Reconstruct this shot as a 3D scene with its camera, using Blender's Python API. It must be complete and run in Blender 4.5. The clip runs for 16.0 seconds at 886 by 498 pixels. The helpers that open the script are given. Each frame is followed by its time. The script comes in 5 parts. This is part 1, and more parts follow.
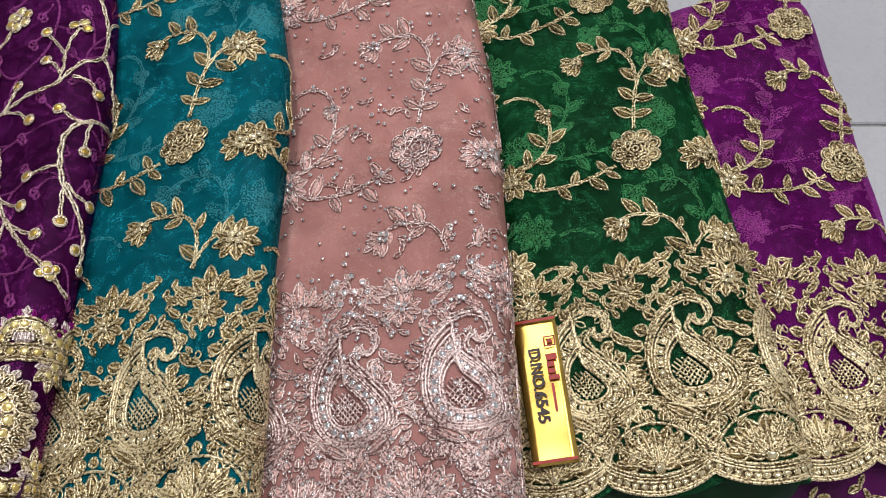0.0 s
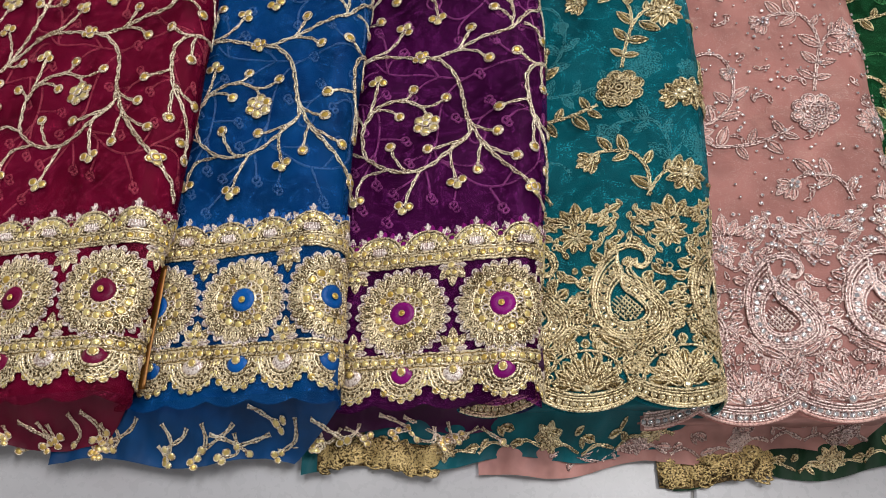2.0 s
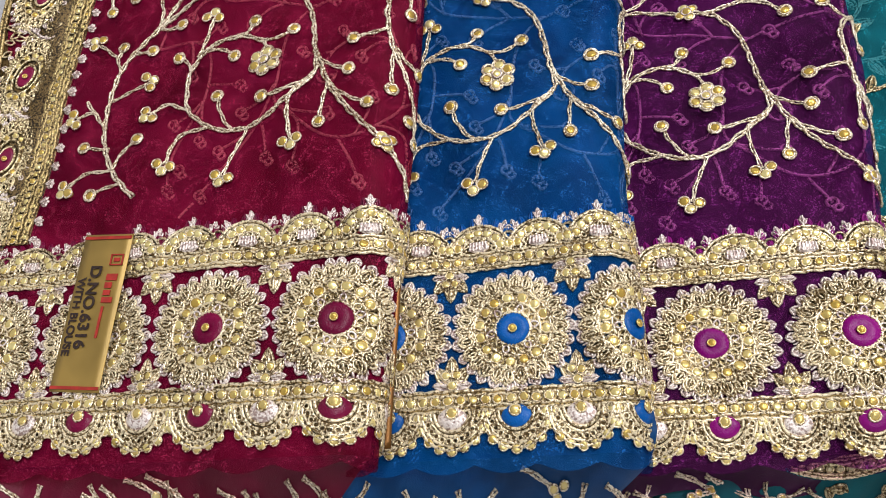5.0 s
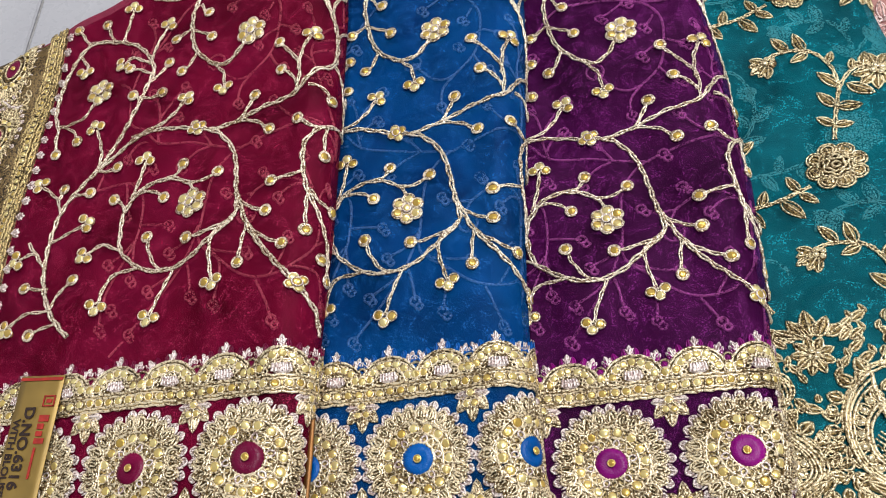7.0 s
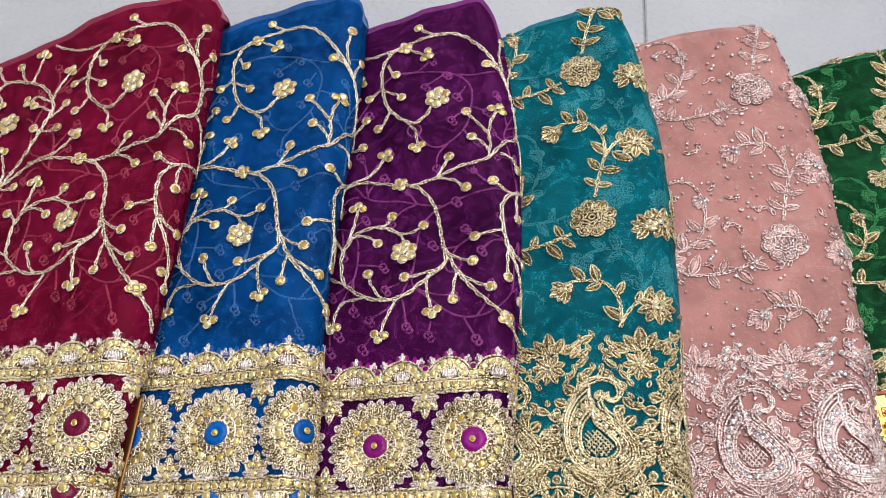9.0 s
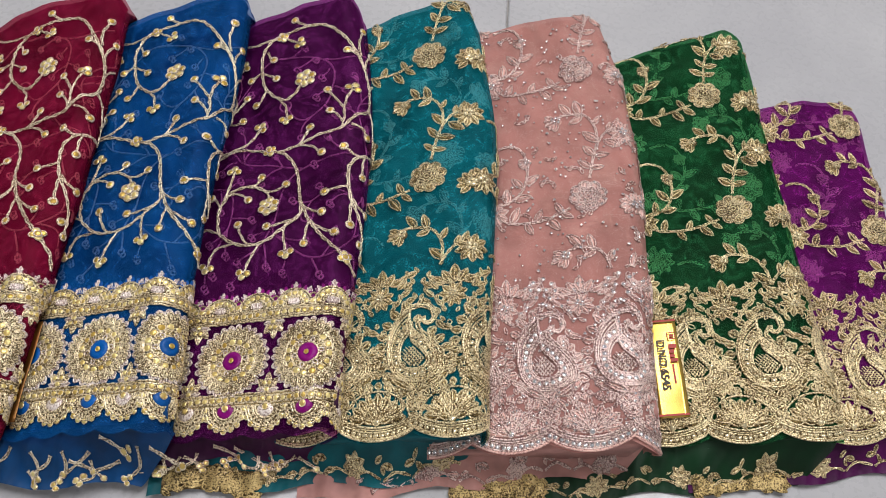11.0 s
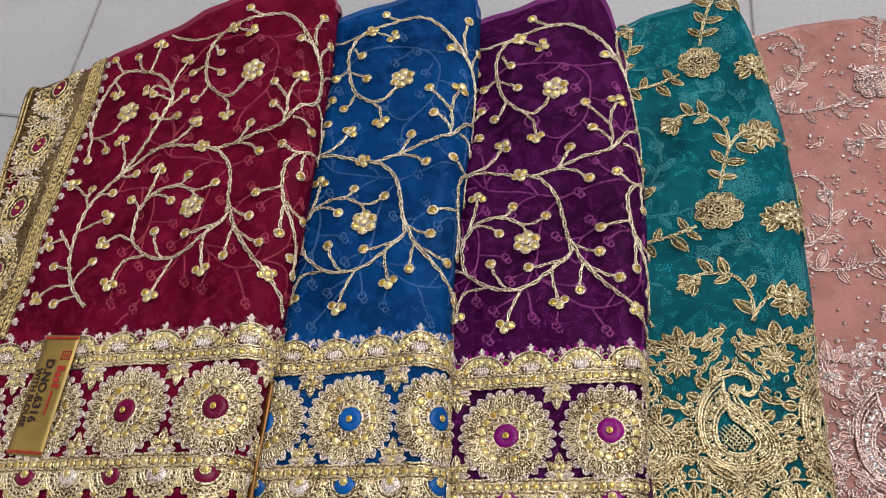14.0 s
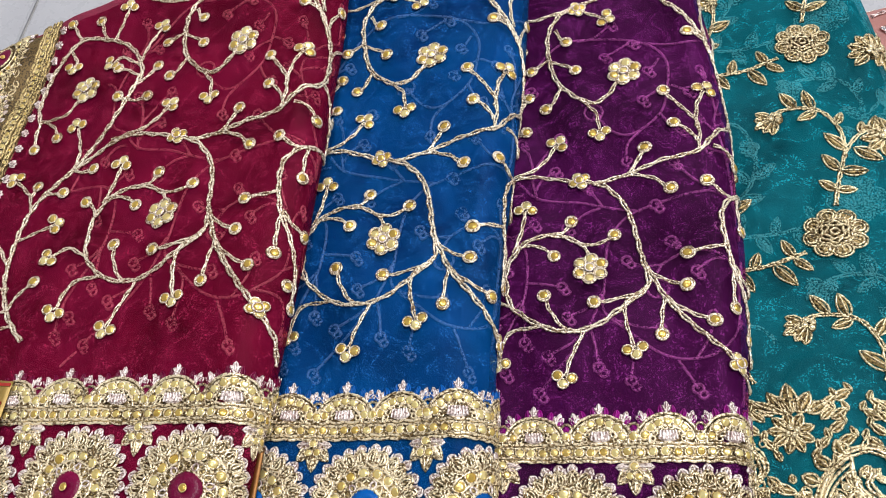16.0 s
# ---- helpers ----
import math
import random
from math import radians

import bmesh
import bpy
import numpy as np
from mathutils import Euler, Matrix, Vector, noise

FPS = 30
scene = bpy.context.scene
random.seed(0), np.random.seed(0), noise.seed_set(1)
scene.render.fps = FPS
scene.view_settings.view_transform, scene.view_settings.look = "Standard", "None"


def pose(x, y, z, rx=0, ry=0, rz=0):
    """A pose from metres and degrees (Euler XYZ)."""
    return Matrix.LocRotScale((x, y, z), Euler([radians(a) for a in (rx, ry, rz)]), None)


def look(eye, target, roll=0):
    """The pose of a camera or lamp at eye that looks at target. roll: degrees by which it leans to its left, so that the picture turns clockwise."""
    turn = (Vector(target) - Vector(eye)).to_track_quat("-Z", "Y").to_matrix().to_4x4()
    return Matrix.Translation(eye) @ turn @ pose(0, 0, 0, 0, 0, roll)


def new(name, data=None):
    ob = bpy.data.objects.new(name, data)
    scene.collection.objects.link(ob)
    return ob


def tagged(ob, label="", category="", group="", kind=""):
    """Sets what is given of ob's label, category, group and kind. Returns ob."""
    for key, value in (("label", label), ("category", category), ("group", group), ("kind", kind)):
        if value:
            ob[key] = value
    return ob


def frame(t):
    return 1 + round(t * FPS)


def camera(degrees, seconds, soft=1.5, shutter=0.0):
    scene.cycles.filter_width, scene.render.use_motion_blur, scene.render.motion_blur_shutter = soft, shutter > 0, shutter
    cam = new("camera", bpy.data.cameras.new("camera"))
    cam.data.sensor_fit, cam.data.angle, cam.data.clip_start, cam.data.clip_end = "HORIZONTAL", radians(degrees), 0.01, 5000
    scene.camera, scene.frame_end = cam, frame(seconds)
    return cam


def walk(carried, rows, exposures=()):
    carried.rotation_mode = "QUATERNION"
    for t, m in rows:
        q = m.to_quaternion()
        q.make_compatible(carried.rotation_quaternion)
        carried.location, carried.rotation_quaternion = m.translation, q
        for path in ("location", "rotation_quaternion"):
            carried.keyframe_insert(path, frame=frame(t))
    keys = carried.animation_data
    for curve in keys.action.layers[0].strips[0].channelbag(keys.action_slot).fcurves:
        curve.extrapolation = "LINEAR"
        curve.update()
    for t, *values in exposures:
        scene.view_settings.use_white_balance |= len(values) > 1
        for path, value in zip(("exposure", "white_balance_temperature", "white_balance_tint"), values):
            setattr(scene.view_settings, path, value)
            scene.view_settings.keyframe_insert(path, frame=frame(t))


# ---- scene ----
cam = camera(58.3, 16.0, soft=0.8)
K = 1.09  # scale of the place: floor tiles are 0.6 m
PATH = [
    (0, (0.048, 0.081, 0.429), (-0.115, 0.927, -1.376), -0.8),
    (0.5, (0.003, 0.055, 0.476), (-0.134, 0.846, -1.356), 0.8),
    (1, (-0.066, 0.02, 0.499), (-0.182, 0.773, -1.35), 2.8),
    (1.5, (-0.144, -0.01, 0.503), (-0.246, 0.737, -1.349), 5.4),
    (2, (-0.195, -0.022, 0.496), (-0.292, 0.725, -1.357), 7.5),
    (2.5, (-0.244, -0.001, 0.478), (-0.34, 0.753, -1.372), 8.8),
    (3, (-0.294, 0.015, 0.441), (-0.391, 0.754, -1.415), 9.1),
    (3.5, (-0.316, 0.012, 0.423), (-0.422, 0.746, -1.435), 7.6),
    (4, (-0.333, -0.007, 0.4), (-0.439, 0.744, -1.451), 6.9),
    (4.2, (-0.337, -0.008, 0.391), (-0.44, 0.742, -1.46), 7.0),
    (6.3, (-0.341, 0.011, 0.396), (-0.446, 0.678, -1.487), 4.6),
    (6.5, (-0.329, 0.021, 0.409), (-0.449, 0.715, -1.463), 3.5),
    (7, (-0.302, 0.031, 0.429), (-0.444, 0.854, -1.389), 2.7),
    (7.5, (-0.284, 0.034, 0.44), (-0.433, 0.899, -1.357), 2.5),
    (8, (-0.272, 0.033, 0.441), (-0.41, 0.907, -1.353), 4.9),
    (8.5, (-0.256, 0.031, 0.453), (-0.39, 0.909, -1.338), 6.6),
    (9, (-0.189, 0.016, 0.521), (-0.329, 0.898, -1.269), 6.5),
    (9.5, (-0.115, -0.029, 0.589), (-0.253, 0.864, -1.196), 7.2),
    (9.7, (-0.095, -0.043, 0.597), (-0.23, 0.849, -1.188), 7.7),
    (11.8, (-0.058, -0.027, 0.599), (-0.228, 0.851, -1.19), 3.7),
    (12, (-0.087, -0.031, 0.592), (-0.246, 0.846, -1.198), 4.8),
    (12.5, (-0.168, -0.032, 0.563), (-0.333, 0.849, -1.224), 6.2),
    (13, (-0.201, -0.014, 0.541), (-0.395, 0.858, -1.249), 4.9),
    (13.5, (-0.243, -0.001, 0.518), (-0.449, 0.865, -1.273), 3.6),
    (14, (-0.246, -0.006, 0.513), (-0.458, 0.86, -1.277), 3.0),
    (14.5, (-0.274, 0.026, 0.445), (-0.483, 0.904, -1.34), 3.4),
    (15, (-0.314, 0.053, 0.391), (-0.512, 0.924, -1.398), 4.5),
    (15.5, (-0.311, 0.053, 0.405), (-0.498, 0.899, -1.398), 5.2),
    (16, (-0.288, 0.055, 0.421), (-0.467, 0.887, -1.389), 5.6),
]
EXPOSURES = [(0.0, -0.14, 6200, 10), (1.0, -0.1, 6200, 10), (1.5, -0.2, 6350, 10), (2.5, -0.05, 6450, 10), (4.0, 0.1, 6300, 10), (6.5, 0.2, 6250, 10), (7.5, 0.2, 6050, 10), (8.5, 0.28, 6000, 10), (9.5, 0.1, 6300, 10),
             (12.0, -0.06, 6450, 10), (12.5, -0.03, 6500, 10), (14.0, -0.13, 6450, 10), (14.5, 0.03, 6450, 10), (15.5, 0.25, 6300, 10), (16.0, 0.27, 6150, 10)]
walk(cam, [(t, look(K * Vector(eye), K * Vector(target), roll)) for t, eye, target, roll in PATH], EXPOSURES)

# ---- light: long overhead panels, added out of view to light the showroom ----
world = bpy.data.worlds.new("room_light")
scene.world = world
world.use_nodes = True
world.node_tree.nodes["Background"].inputs[0].default_value = (0.9, 0.95, 1.0, 1)
world.node_tree.nodes["Background"].inputs[1].default_value = 0.03
LAMPS = [(-0.75, 1.0, 30), (0.55, 1.0, 40), (-0.1, -0.9, 11)]
for lx, ly, watts in LAMPS:
    lamp = bpy.data.lights.new("added_panel_light", "AREA")
    lamp.shape, lamp.size, lamp.size_y, lamp.energy, lamp.color = "RECTANGLE", 0.25, 1.2, watts, (1.0, 0.975, 0.955)
    new("added_panel_light", lamp).matrix_world = pose(lx, ly, 2.62)


# ---- materials ----
def shader(name):
    m = bpy.data.materials.new(name)
    m.use_nodes = True
    nt = m.node_tree
    return m, nt, nt.nodes["Principled BSDF"], nt.nodes["Material Output"]


def node(nt, kind, **sets):
    n = nt.nodes.new(kind)
    for key, value in sets.items():
        n.inputs[key.replace("_", " ")].default_value = value
    return n


def ramp(nt, fac, a, b, lo=0.0, hi=1.0):
    r = nt.nodes.new("ShaderNodeValToRGB")
    r.color_ramp.elements[0].position, r.color_ramp.elements[1].position = lo, hi
    r.color_ramp.elements[0].color, r.color_ramp.elements[1].color = (*a, 1), (*b, 1)
    nt.links.new(fac, r.inputs[0])
    return r.outputs[0]


def coords(nt):
    return nt.nodes.new("ShaderNodeTexCoord").outputs["Object"]


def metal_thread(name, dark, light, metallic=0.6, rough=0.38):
    """Metallic embroidery yarn: fine wound strands, uneven tone, glints; noise also paints lit spots and dark gaps into
    the colour.
    """
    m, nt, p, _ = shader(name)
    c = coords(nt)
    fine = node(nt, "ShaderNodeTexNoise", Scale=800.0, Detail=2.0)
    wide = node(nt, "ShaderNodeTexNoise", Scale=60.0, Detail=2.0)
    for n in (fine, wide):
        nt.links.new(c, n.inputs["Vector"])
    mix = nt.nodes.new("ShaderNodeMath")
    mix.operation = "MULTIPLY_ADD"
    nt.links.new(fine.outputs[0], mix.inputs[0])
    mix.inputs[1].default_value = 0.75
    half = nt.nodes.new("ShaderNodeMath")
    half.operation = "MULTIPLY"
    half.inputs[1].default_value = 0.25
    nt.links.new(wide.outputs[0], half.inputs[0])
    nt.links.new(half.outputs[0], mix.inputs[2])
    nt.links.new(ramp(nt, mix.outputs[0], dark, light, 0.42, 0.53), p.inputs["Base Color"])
    p.inputs["Metallic"].default_value, p.inputs["Roughness"].default_value = metallic, rough
    bump = node(nt, "ShaderNodeBump", Strength=0.9, Distance=0.0005)
    nt.links.new(fine.outputs[0], bump.inputs["Height"])
    nt.links.new(bump.outputs[0], p.inputs["Normal"])
    return m


def mixed(nt, mask, a, b):
    """b over a by mask; a and b are sockets or colours."""
    mix = nt.nodes.new("ShaderNodeMixRGB")
    nt.links.new(mask, mix.inputs[0])
    for k, c in ((1, a), (2, b)):
        if isinstance(c, tuple):
            mix.inputs[k].default_value = (*c, 1)
        else:
            nt.links.new(c, mix.inputs[k])
    return mix.outputs[0]


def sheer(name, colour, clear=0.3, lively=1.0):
    """Sheer shimmering organza: a thin weave over the layer below, clouded; its shimmer and fine drifting sparkle are
    painted into the colour.
    """
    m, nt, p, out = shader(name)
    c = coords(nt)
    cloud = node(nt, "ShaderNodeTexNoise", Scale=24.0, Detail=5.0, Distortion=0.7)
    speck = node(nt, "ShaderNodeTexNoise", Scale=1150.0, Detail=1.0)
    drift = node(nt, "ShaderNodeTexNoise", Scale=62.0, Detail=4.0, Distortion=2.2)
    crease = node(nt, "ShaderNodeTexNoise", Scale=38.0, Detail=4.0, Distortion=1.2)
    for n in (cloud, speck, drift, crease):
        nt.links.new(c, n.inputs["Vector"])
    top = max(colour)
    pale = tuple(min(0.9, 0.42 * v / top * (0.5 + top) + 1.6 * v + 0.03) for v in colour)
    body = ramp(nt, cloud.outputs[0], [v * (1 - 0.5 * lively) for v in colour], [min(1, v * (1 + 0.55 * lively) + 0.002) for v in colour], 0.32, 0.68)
    # pale patches and specks put the zari's sparkle into the base colour
    painted_shimmer = ramp(nt, drift.outputs[0], (0, 0, 0), (0.09 * lively,) * 3, 0.50, 0.68)
    painted_glint = ramp(nt, speck.outputs[0], (0, 0, 0), (1, 1, 1), 0.54, 0.63)
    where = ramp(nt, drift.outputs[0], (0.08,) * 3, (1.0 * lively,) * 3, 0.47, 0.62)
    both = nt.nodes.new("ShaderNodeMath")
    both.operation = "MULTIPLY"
    nt.links.new(painted_glint, both.inputs[0])
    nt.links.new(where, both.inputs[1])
    base = mixed(nt, painted_shimmer, body, pale)
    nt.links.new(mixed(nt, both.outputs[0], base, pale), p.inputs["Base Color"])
    p.inputs["Roughness"].default_value = 0.55
    p.inputs["Specular IOR Level"].default_value = 0.06
    bump = node(nt, "ShaderNodeBump", Strength=0.75, Distance=0.003)
    nt.links.new(crease.outputs[0], bump.inputs["Height"])
    fine = node(nt, "ShaderNodeBump", Strength=0.4, Distance=0.0003)
    nt.links.new(speck.outputs[0], fine.inputs["Height"])
    nt.links.new(bump.outputs[0], fine.inputs["Normal"])
    nt.links.new(fine.outputs[0], p.inputs["Normal"])
    see = nt.nodes.new("ShaderNodeBsdfTransparent")
    see.inputs[0].default_value = (*[0.48 + 0.52 * v / top for v in colour], 1)
    over = node(nt, "ShaderNodeMixShader", Fac=clear)
    nt.links.new(p.outputs[0], over.inputs[1])
    nt.links.new(see.outputs[0], over.inputs[2])
    nt.links.new(over.outputs[0], out.inputs["Surface"])
    return m


def glitter_thread(name, light):
    """Loose glittering yarn of the layer below: its sparkle is painted as bright flecks with gaps between."""
    m, nt, p, out = shader(name)
    fleck = node(nt, "ShaderNodeTexNoise", Scale=1000.0, Detail=1.0)
    patch = node(nt, "ShaderNodeTexNoise", Scale=70.0, Detail=2.0)
    c = coords(nt)
    for n in (fleck, patch):
        nt.links.new(c, n.inputs["Vector"])
    add = nt.nodes.new("ShaderNodeMath")
    add.operation = "MULTIPLY_ADD"
    nt.links.new(patch.outputs[0], add.inputs[0])
    add.inputs[1].default_value = 0.45
    nt.links.new(fleck.outputs[0], add.inputs[2])
    mask = ramp(nt, add.outputs[0], (0, 0, 0), (1, 1, 1), 0.64, 0.76)
    p.inputs["Base Color"].default_value = (*light, 1)
    p.inputs["Roughness"].default_value, p.inputs["Metallic"].default_value = 0.4, 0.2
    see = nt.nodes.new("ShaderNodeBsdfTransparent")
    over = nt.nodes.new("ShaderNodeMixShader")
    nt.links.new(mask, over.inputs[0])
    nt.links.new(see.outputs[0], over.inputs[1])
    nt.links.new(p.outputs[0], over.inputs[2])
    nt.links.new(over.outputs[0], out.inputs["Surface"])
    return m


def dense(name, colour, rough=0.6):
    """Opaque folds of the same cloth, with the shading of soft creases painted into a cloudy tone."""
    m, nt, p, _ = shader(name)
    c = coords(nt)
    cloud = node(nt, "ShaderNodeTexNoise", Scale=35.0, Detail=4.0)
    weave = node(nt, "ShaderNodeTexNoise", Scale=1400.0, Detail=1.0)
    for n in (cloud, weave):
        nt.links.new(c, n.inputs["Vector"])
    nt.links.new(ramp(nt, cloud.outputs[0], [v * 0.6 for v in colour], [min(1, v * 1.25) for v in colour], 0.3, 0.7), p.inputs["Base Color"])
    p.inputs["Roughness"].default_value = rough
    p.inputs["Specular IOR Level"].default_value = 0.3
    bump = node(nt, "ShaderNodeBump", Strength=0.4, Distance=0.0005)
    nt.links.new(weave.outputs[0], bump.inputs["Height"])
    nt.links.new(bump.outputs[0], p.inputs["Normal"])
    return m


def glossy(name, colour, rough, metallic=0.0, grain=200.0):
    m, nt, p, _ = shader(name)
    n = node(nt, "ShaderNodeTexNoise", Scale=grain, Detail=2.0)
    nt.links.new(coords(nt), n.inputs["Vector"])
    nt.links.new(ramp(nt, n.outputs[0], [v * 0.8 for v in colour], [min(1, v * 1.15) for v in colour], 0.35, 0.65), p.inputs["Base Color"])
    p.inputs["Roughness"].default_value, p.inputs["Metallic"].default_value = rough, metallic
    return m


GOLD = metal_thread("antique_gold_thread", (0.18, 0.115, 0.045), (1.0, 0.86, 0.60), 0.45, 0.28)
CORD = metal_thread("pale_gold_cord", (0.30, 0.20, 0.11), (0.94, 0.83, 0.65), 0.4, 0.30)
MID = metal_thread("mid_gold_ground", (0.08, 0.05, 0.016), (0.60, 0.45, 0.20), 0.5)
# darkened copy of the gold: puts the shade of gaps between threads into colour
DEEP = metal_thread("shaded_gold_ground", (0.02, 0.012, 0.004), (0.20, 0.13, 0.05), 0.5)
OLD = metal_thread("old_gold_thread", (0.17, 0.11, 0.04), (0.90, 0.76, 0.48), 0.45, 0.28)
SATIN_GOLD = metal_thread("brown_gold_filling", (0.04, 0.026, 0.01), (0.40, 0.29, 0.12), 0.5, 0.4)
GLITTER = glitter_thread("glittering_zari", (0.95, 0.90, 0.80))
PALE = metal_thread("silvery_pink_thread", (0.42, 0.30, 0.27), (0.97, 0.87, 0.82), 0.35, 0.4)


def sequin_foil():
    """Small foil discs, each of a slightly different gold."""
    m, nt, p, _ = shader("gold_sequin")
    g = nt.nodes.new("ShaderNodeNewGeometry")
    nt.links.new(ramp(nt, g.outputs["Random Per Island"], (0.66, 0.44, 0.09), (1.0, 0.86, 0.40)), p.inputs["Base Color"])
    p.inputs["Roughness"].default_value, p.inputs["Metallic"].default_value = 0.28, 0.6
    return m


SEQUIN = sequin_foil()
ROSY = metal_thread("rose_silver_thread", (0.24, 0.13, 0.12), (0.86, 0.68, 0.64), 0.55, 0.36)
BLUSH = metal_thread("blush_satin_thread", (0.50, 0.26, 0.23), (0.82, 0.52, 0.46), 0.1, 0.45)
SEED = glossy("pale_gold_bead", (0.80, 0.70, 0.45), 0.2, 0.6)
CRYSTAL = glossy("clear_bead", (0.85, 0.85, 0.92), 0.08, 0.75)
FOIL = glossy("gold_foil_card", (0.60, 0.40, 0.09), 0.27, 0.9, 40)
BRONZE = glossy("bronze_foil_card", (0.16, 0.065, 0.010), 0.35, 0.6, 40)
CARD = glossy("matte_gold_card", (0.36, 0.235, 0.06), 0.42, 0.35, 40)
INK = glossy("dark_print", (0.03, 0.015, 0.012), 0.5)
REDINK = glossy("red_print", (0.42, 0.03, 0.02), 0.5)


# ---- shape of a folded pack: U runs across the row, V along the folds ----
UX, VX = Vector((0.968, 0.2509, 0)), Vector((-0.2509, 0.968, 0))


def to_world(q):
    """(U, V, z) rows to world metres."""
    q = np.asarray(q, float)
    return K * np.c_[q[:, 0] * UX.x + q[:, 1] * VX.x, q[:, 0] * UX.y + q[:, 1] * VX.y, q[:, 2]]


def smooth(x):
    x = np.clip(x, 0, 1)
    return x * x * (3 - 2 * x)


class Pack:
    """A folded saree: a tilted soft slab with a rolled fold at its right edge, lying on its neighbour."""

    def __init__(self, edge, width, crest, fall, thick, tops, hem=0.116, low=0.087, floor=0.004, seed=0, left=None, rise=0.0, bow=((0.1, 0.0), (0.5, 0.0))):
        self.edge, self.width, self.crest, self.fall, self.thick = edge, width, crest, fall, thick
        self.tops, self.hem, self.low, self.floor, self.seed, self.left = tops, hem, low, floor, seed, left
        self.rise, self.bow = rise, bow

    def side(self, v):
        """Where the fold runs at v: it bows a little and leans, as soft packs do."""
        x = [b[0] for b in self.bow]
        y = [b[1] for b in self.bow]
        return self.edge + sum(np.interp(v + d, x, y) for d in (-0.024, -0.012, 0, 0.012, 0.024)) / 5

    def top_v(self, a):
        return np.interp(a, [t[0] for t in self.tops], [t[1] for t in self.tops])

    def height(self, a):
        return np.maximum(self.crest - self.fall * a, 0.010)

    def surface(self, u, v):
        r, rz = 0.019, self.thick / 2
        side = self.side(v)
        a, s = side - u, self.seed
        w = 0.0012 * np.sin(38 * v + 60 * u + s) + 0.0009 * np.sin(95 * v - 40 * u + 2 * s) + 0.0006 * np.sin(170 * u + 30 * v + 3 * s)
        phi = np.clip((r - a) / (0.5 * (r + rz)), 0, 3.0)
        s_out = np.where(a < r, r * (1 - np.sin(phi)), a)
        z = np.where(a < r, self.height(r) - rz * (1 - np.cos(phi)), self.height(a)) + w
        e = 0.012
        b = self.top_v(np.maximum(a, 0)) - v
        psi = np.clip((e - b) / e, 0, 1.5)
        v_out = np.where(b < e, self.top_v(np.maximum(a, 0)) - e * (1 - np.sin(psi)), v)
        z = z - np.where(b < e, 0.016 * (1 - np.cos(psi)), 0)
        z = z - 0.004 * smooth((self.hem + 0.02 - v) / 0.03)
        # soft sideways wander of the fold
        wander = 0.0025 * np.sin(11 * v + s) * smooth(1 - a / 0.06)
        return np.stack([side - s_out + wander, v_out, np.maximum(z, 0.002)], -1)

    def lowline(self, u):
        return self.low + self.rise * np.clip(0.25 - (self.edge - u), 0, 0.25)

    def lower(self, u, v):
        a = self.side(0.118) - (0.118 - v) * 0.9 - u
        z = np.where(a < 0.012, self.height(0.012) - 0.012 * (1 - np.sqrt(np.clip(1 - ((0.012 - a) / 0.012) ** 2, 0, 1))), self.height(a))
        ripple = 0.0016 * np.sin(85 * u + self.seed) * smooth((0.12 - v) / 0.02) + (0.0012 * np.sin(240 * u + 90 * v + self.seed) + 0.0008 * np.sin(470 * u - 160 * v)) * smooth((0.125 - v) / 0.02)
        foot = self.lowline(u)
        f = smooth((v - foot) / (0.130 - foot))
        z = self.floor + np.maximum(z - 0.009 - self.floor, 0) * f + ripple + 0.002
        return np.stack([u, v + 0.003 * np.sin(70 * u + self.seed), np.maximum(z, 0.0015)], -1)

    def on(self, pts, where=None):
        """Pattern points (u, v, h) laid on the cloth."""
        f = where or self.surface
        u, v, h = pts[:, 0], pts[:, 1], pts[:, 2]
        d = 0.0006
        p = f(u, v)
        n = np.cross(f(u + d, v) - f(u - d, v), f(u, v + d) - f(u, v - d))
        n /= np.linalg.norm(n, axis=1)[:, None] + 1e-12
        return to_world(p + n * h[:, None])


def mesh_object(name, verts, faces, mats, index=None, parent=None, label="", flat=False):
    me = bpy.data.meshes.new(name)
    me.from_pydata([tuple(v) for v in verts], [], faces)
    for m in mats:
        me.materials.append(m)
    if index is not None:
        me.polygons.foreach_set("material_index", np.asarray(index, np.int32))
    if not flat:
        me.polygons.foreach_set("use_smooth", np.ones(len(me.polygons), bool))
    me.update()
    ob = new(name, me)
    if parent is not None:
        ob.parent = parent
    if label:
        tagged(ob, label=label)
    return ob


def thing(name, label, category, group="", kind=""):
    return tagged(new(name), label, category, group, kind)


# ---- stitches, drawn flat in pattern metres and laid on the cloth afterwards ----
def curve(pts, step=0.0012, closed=False):
    """A smooth line through the points, in even steps."""
    p = np.asarray(pts, float).reshape(-1, 2)
    if len(p) > 2:
        n = len(p)
        g = (lambda i: p[i % n]) if closed else (lambda i: p[min(max(i, 0), n - 1)])
        out = []
        for i in range(n if closed else n - 1):
            a, b, c, d = g(i - 1), g(i), g(i + 1), g(i + 2)
            for t in np.linspace(0, 1, 10, endpoint=False):
                out.append(0.5 * (2 * b + (c - a) * t + (2 * a - 5 * b + 4 * c - d) * t * t + (3 * b - a - 3 * c + d) * t ** 3))
        out.append(p[0] if closed else p[-1])
        p = np.array(out)
    elif closed:
        p = np.vstack([p, p[:1]])
    l = np.r_[0, np.cumsum(np.linalg.norm(np.diff(p, axis=0), axis=1))]
    n = max(2, int(round(l[-1] / step)) + 1)
    s = np.linspace(0, l[-1], n)
    q = np.c_[np.interp(s, l, p[:, 0]), np.interp(s, l, p[:, 1])]
    return q[:-1] if closed else q


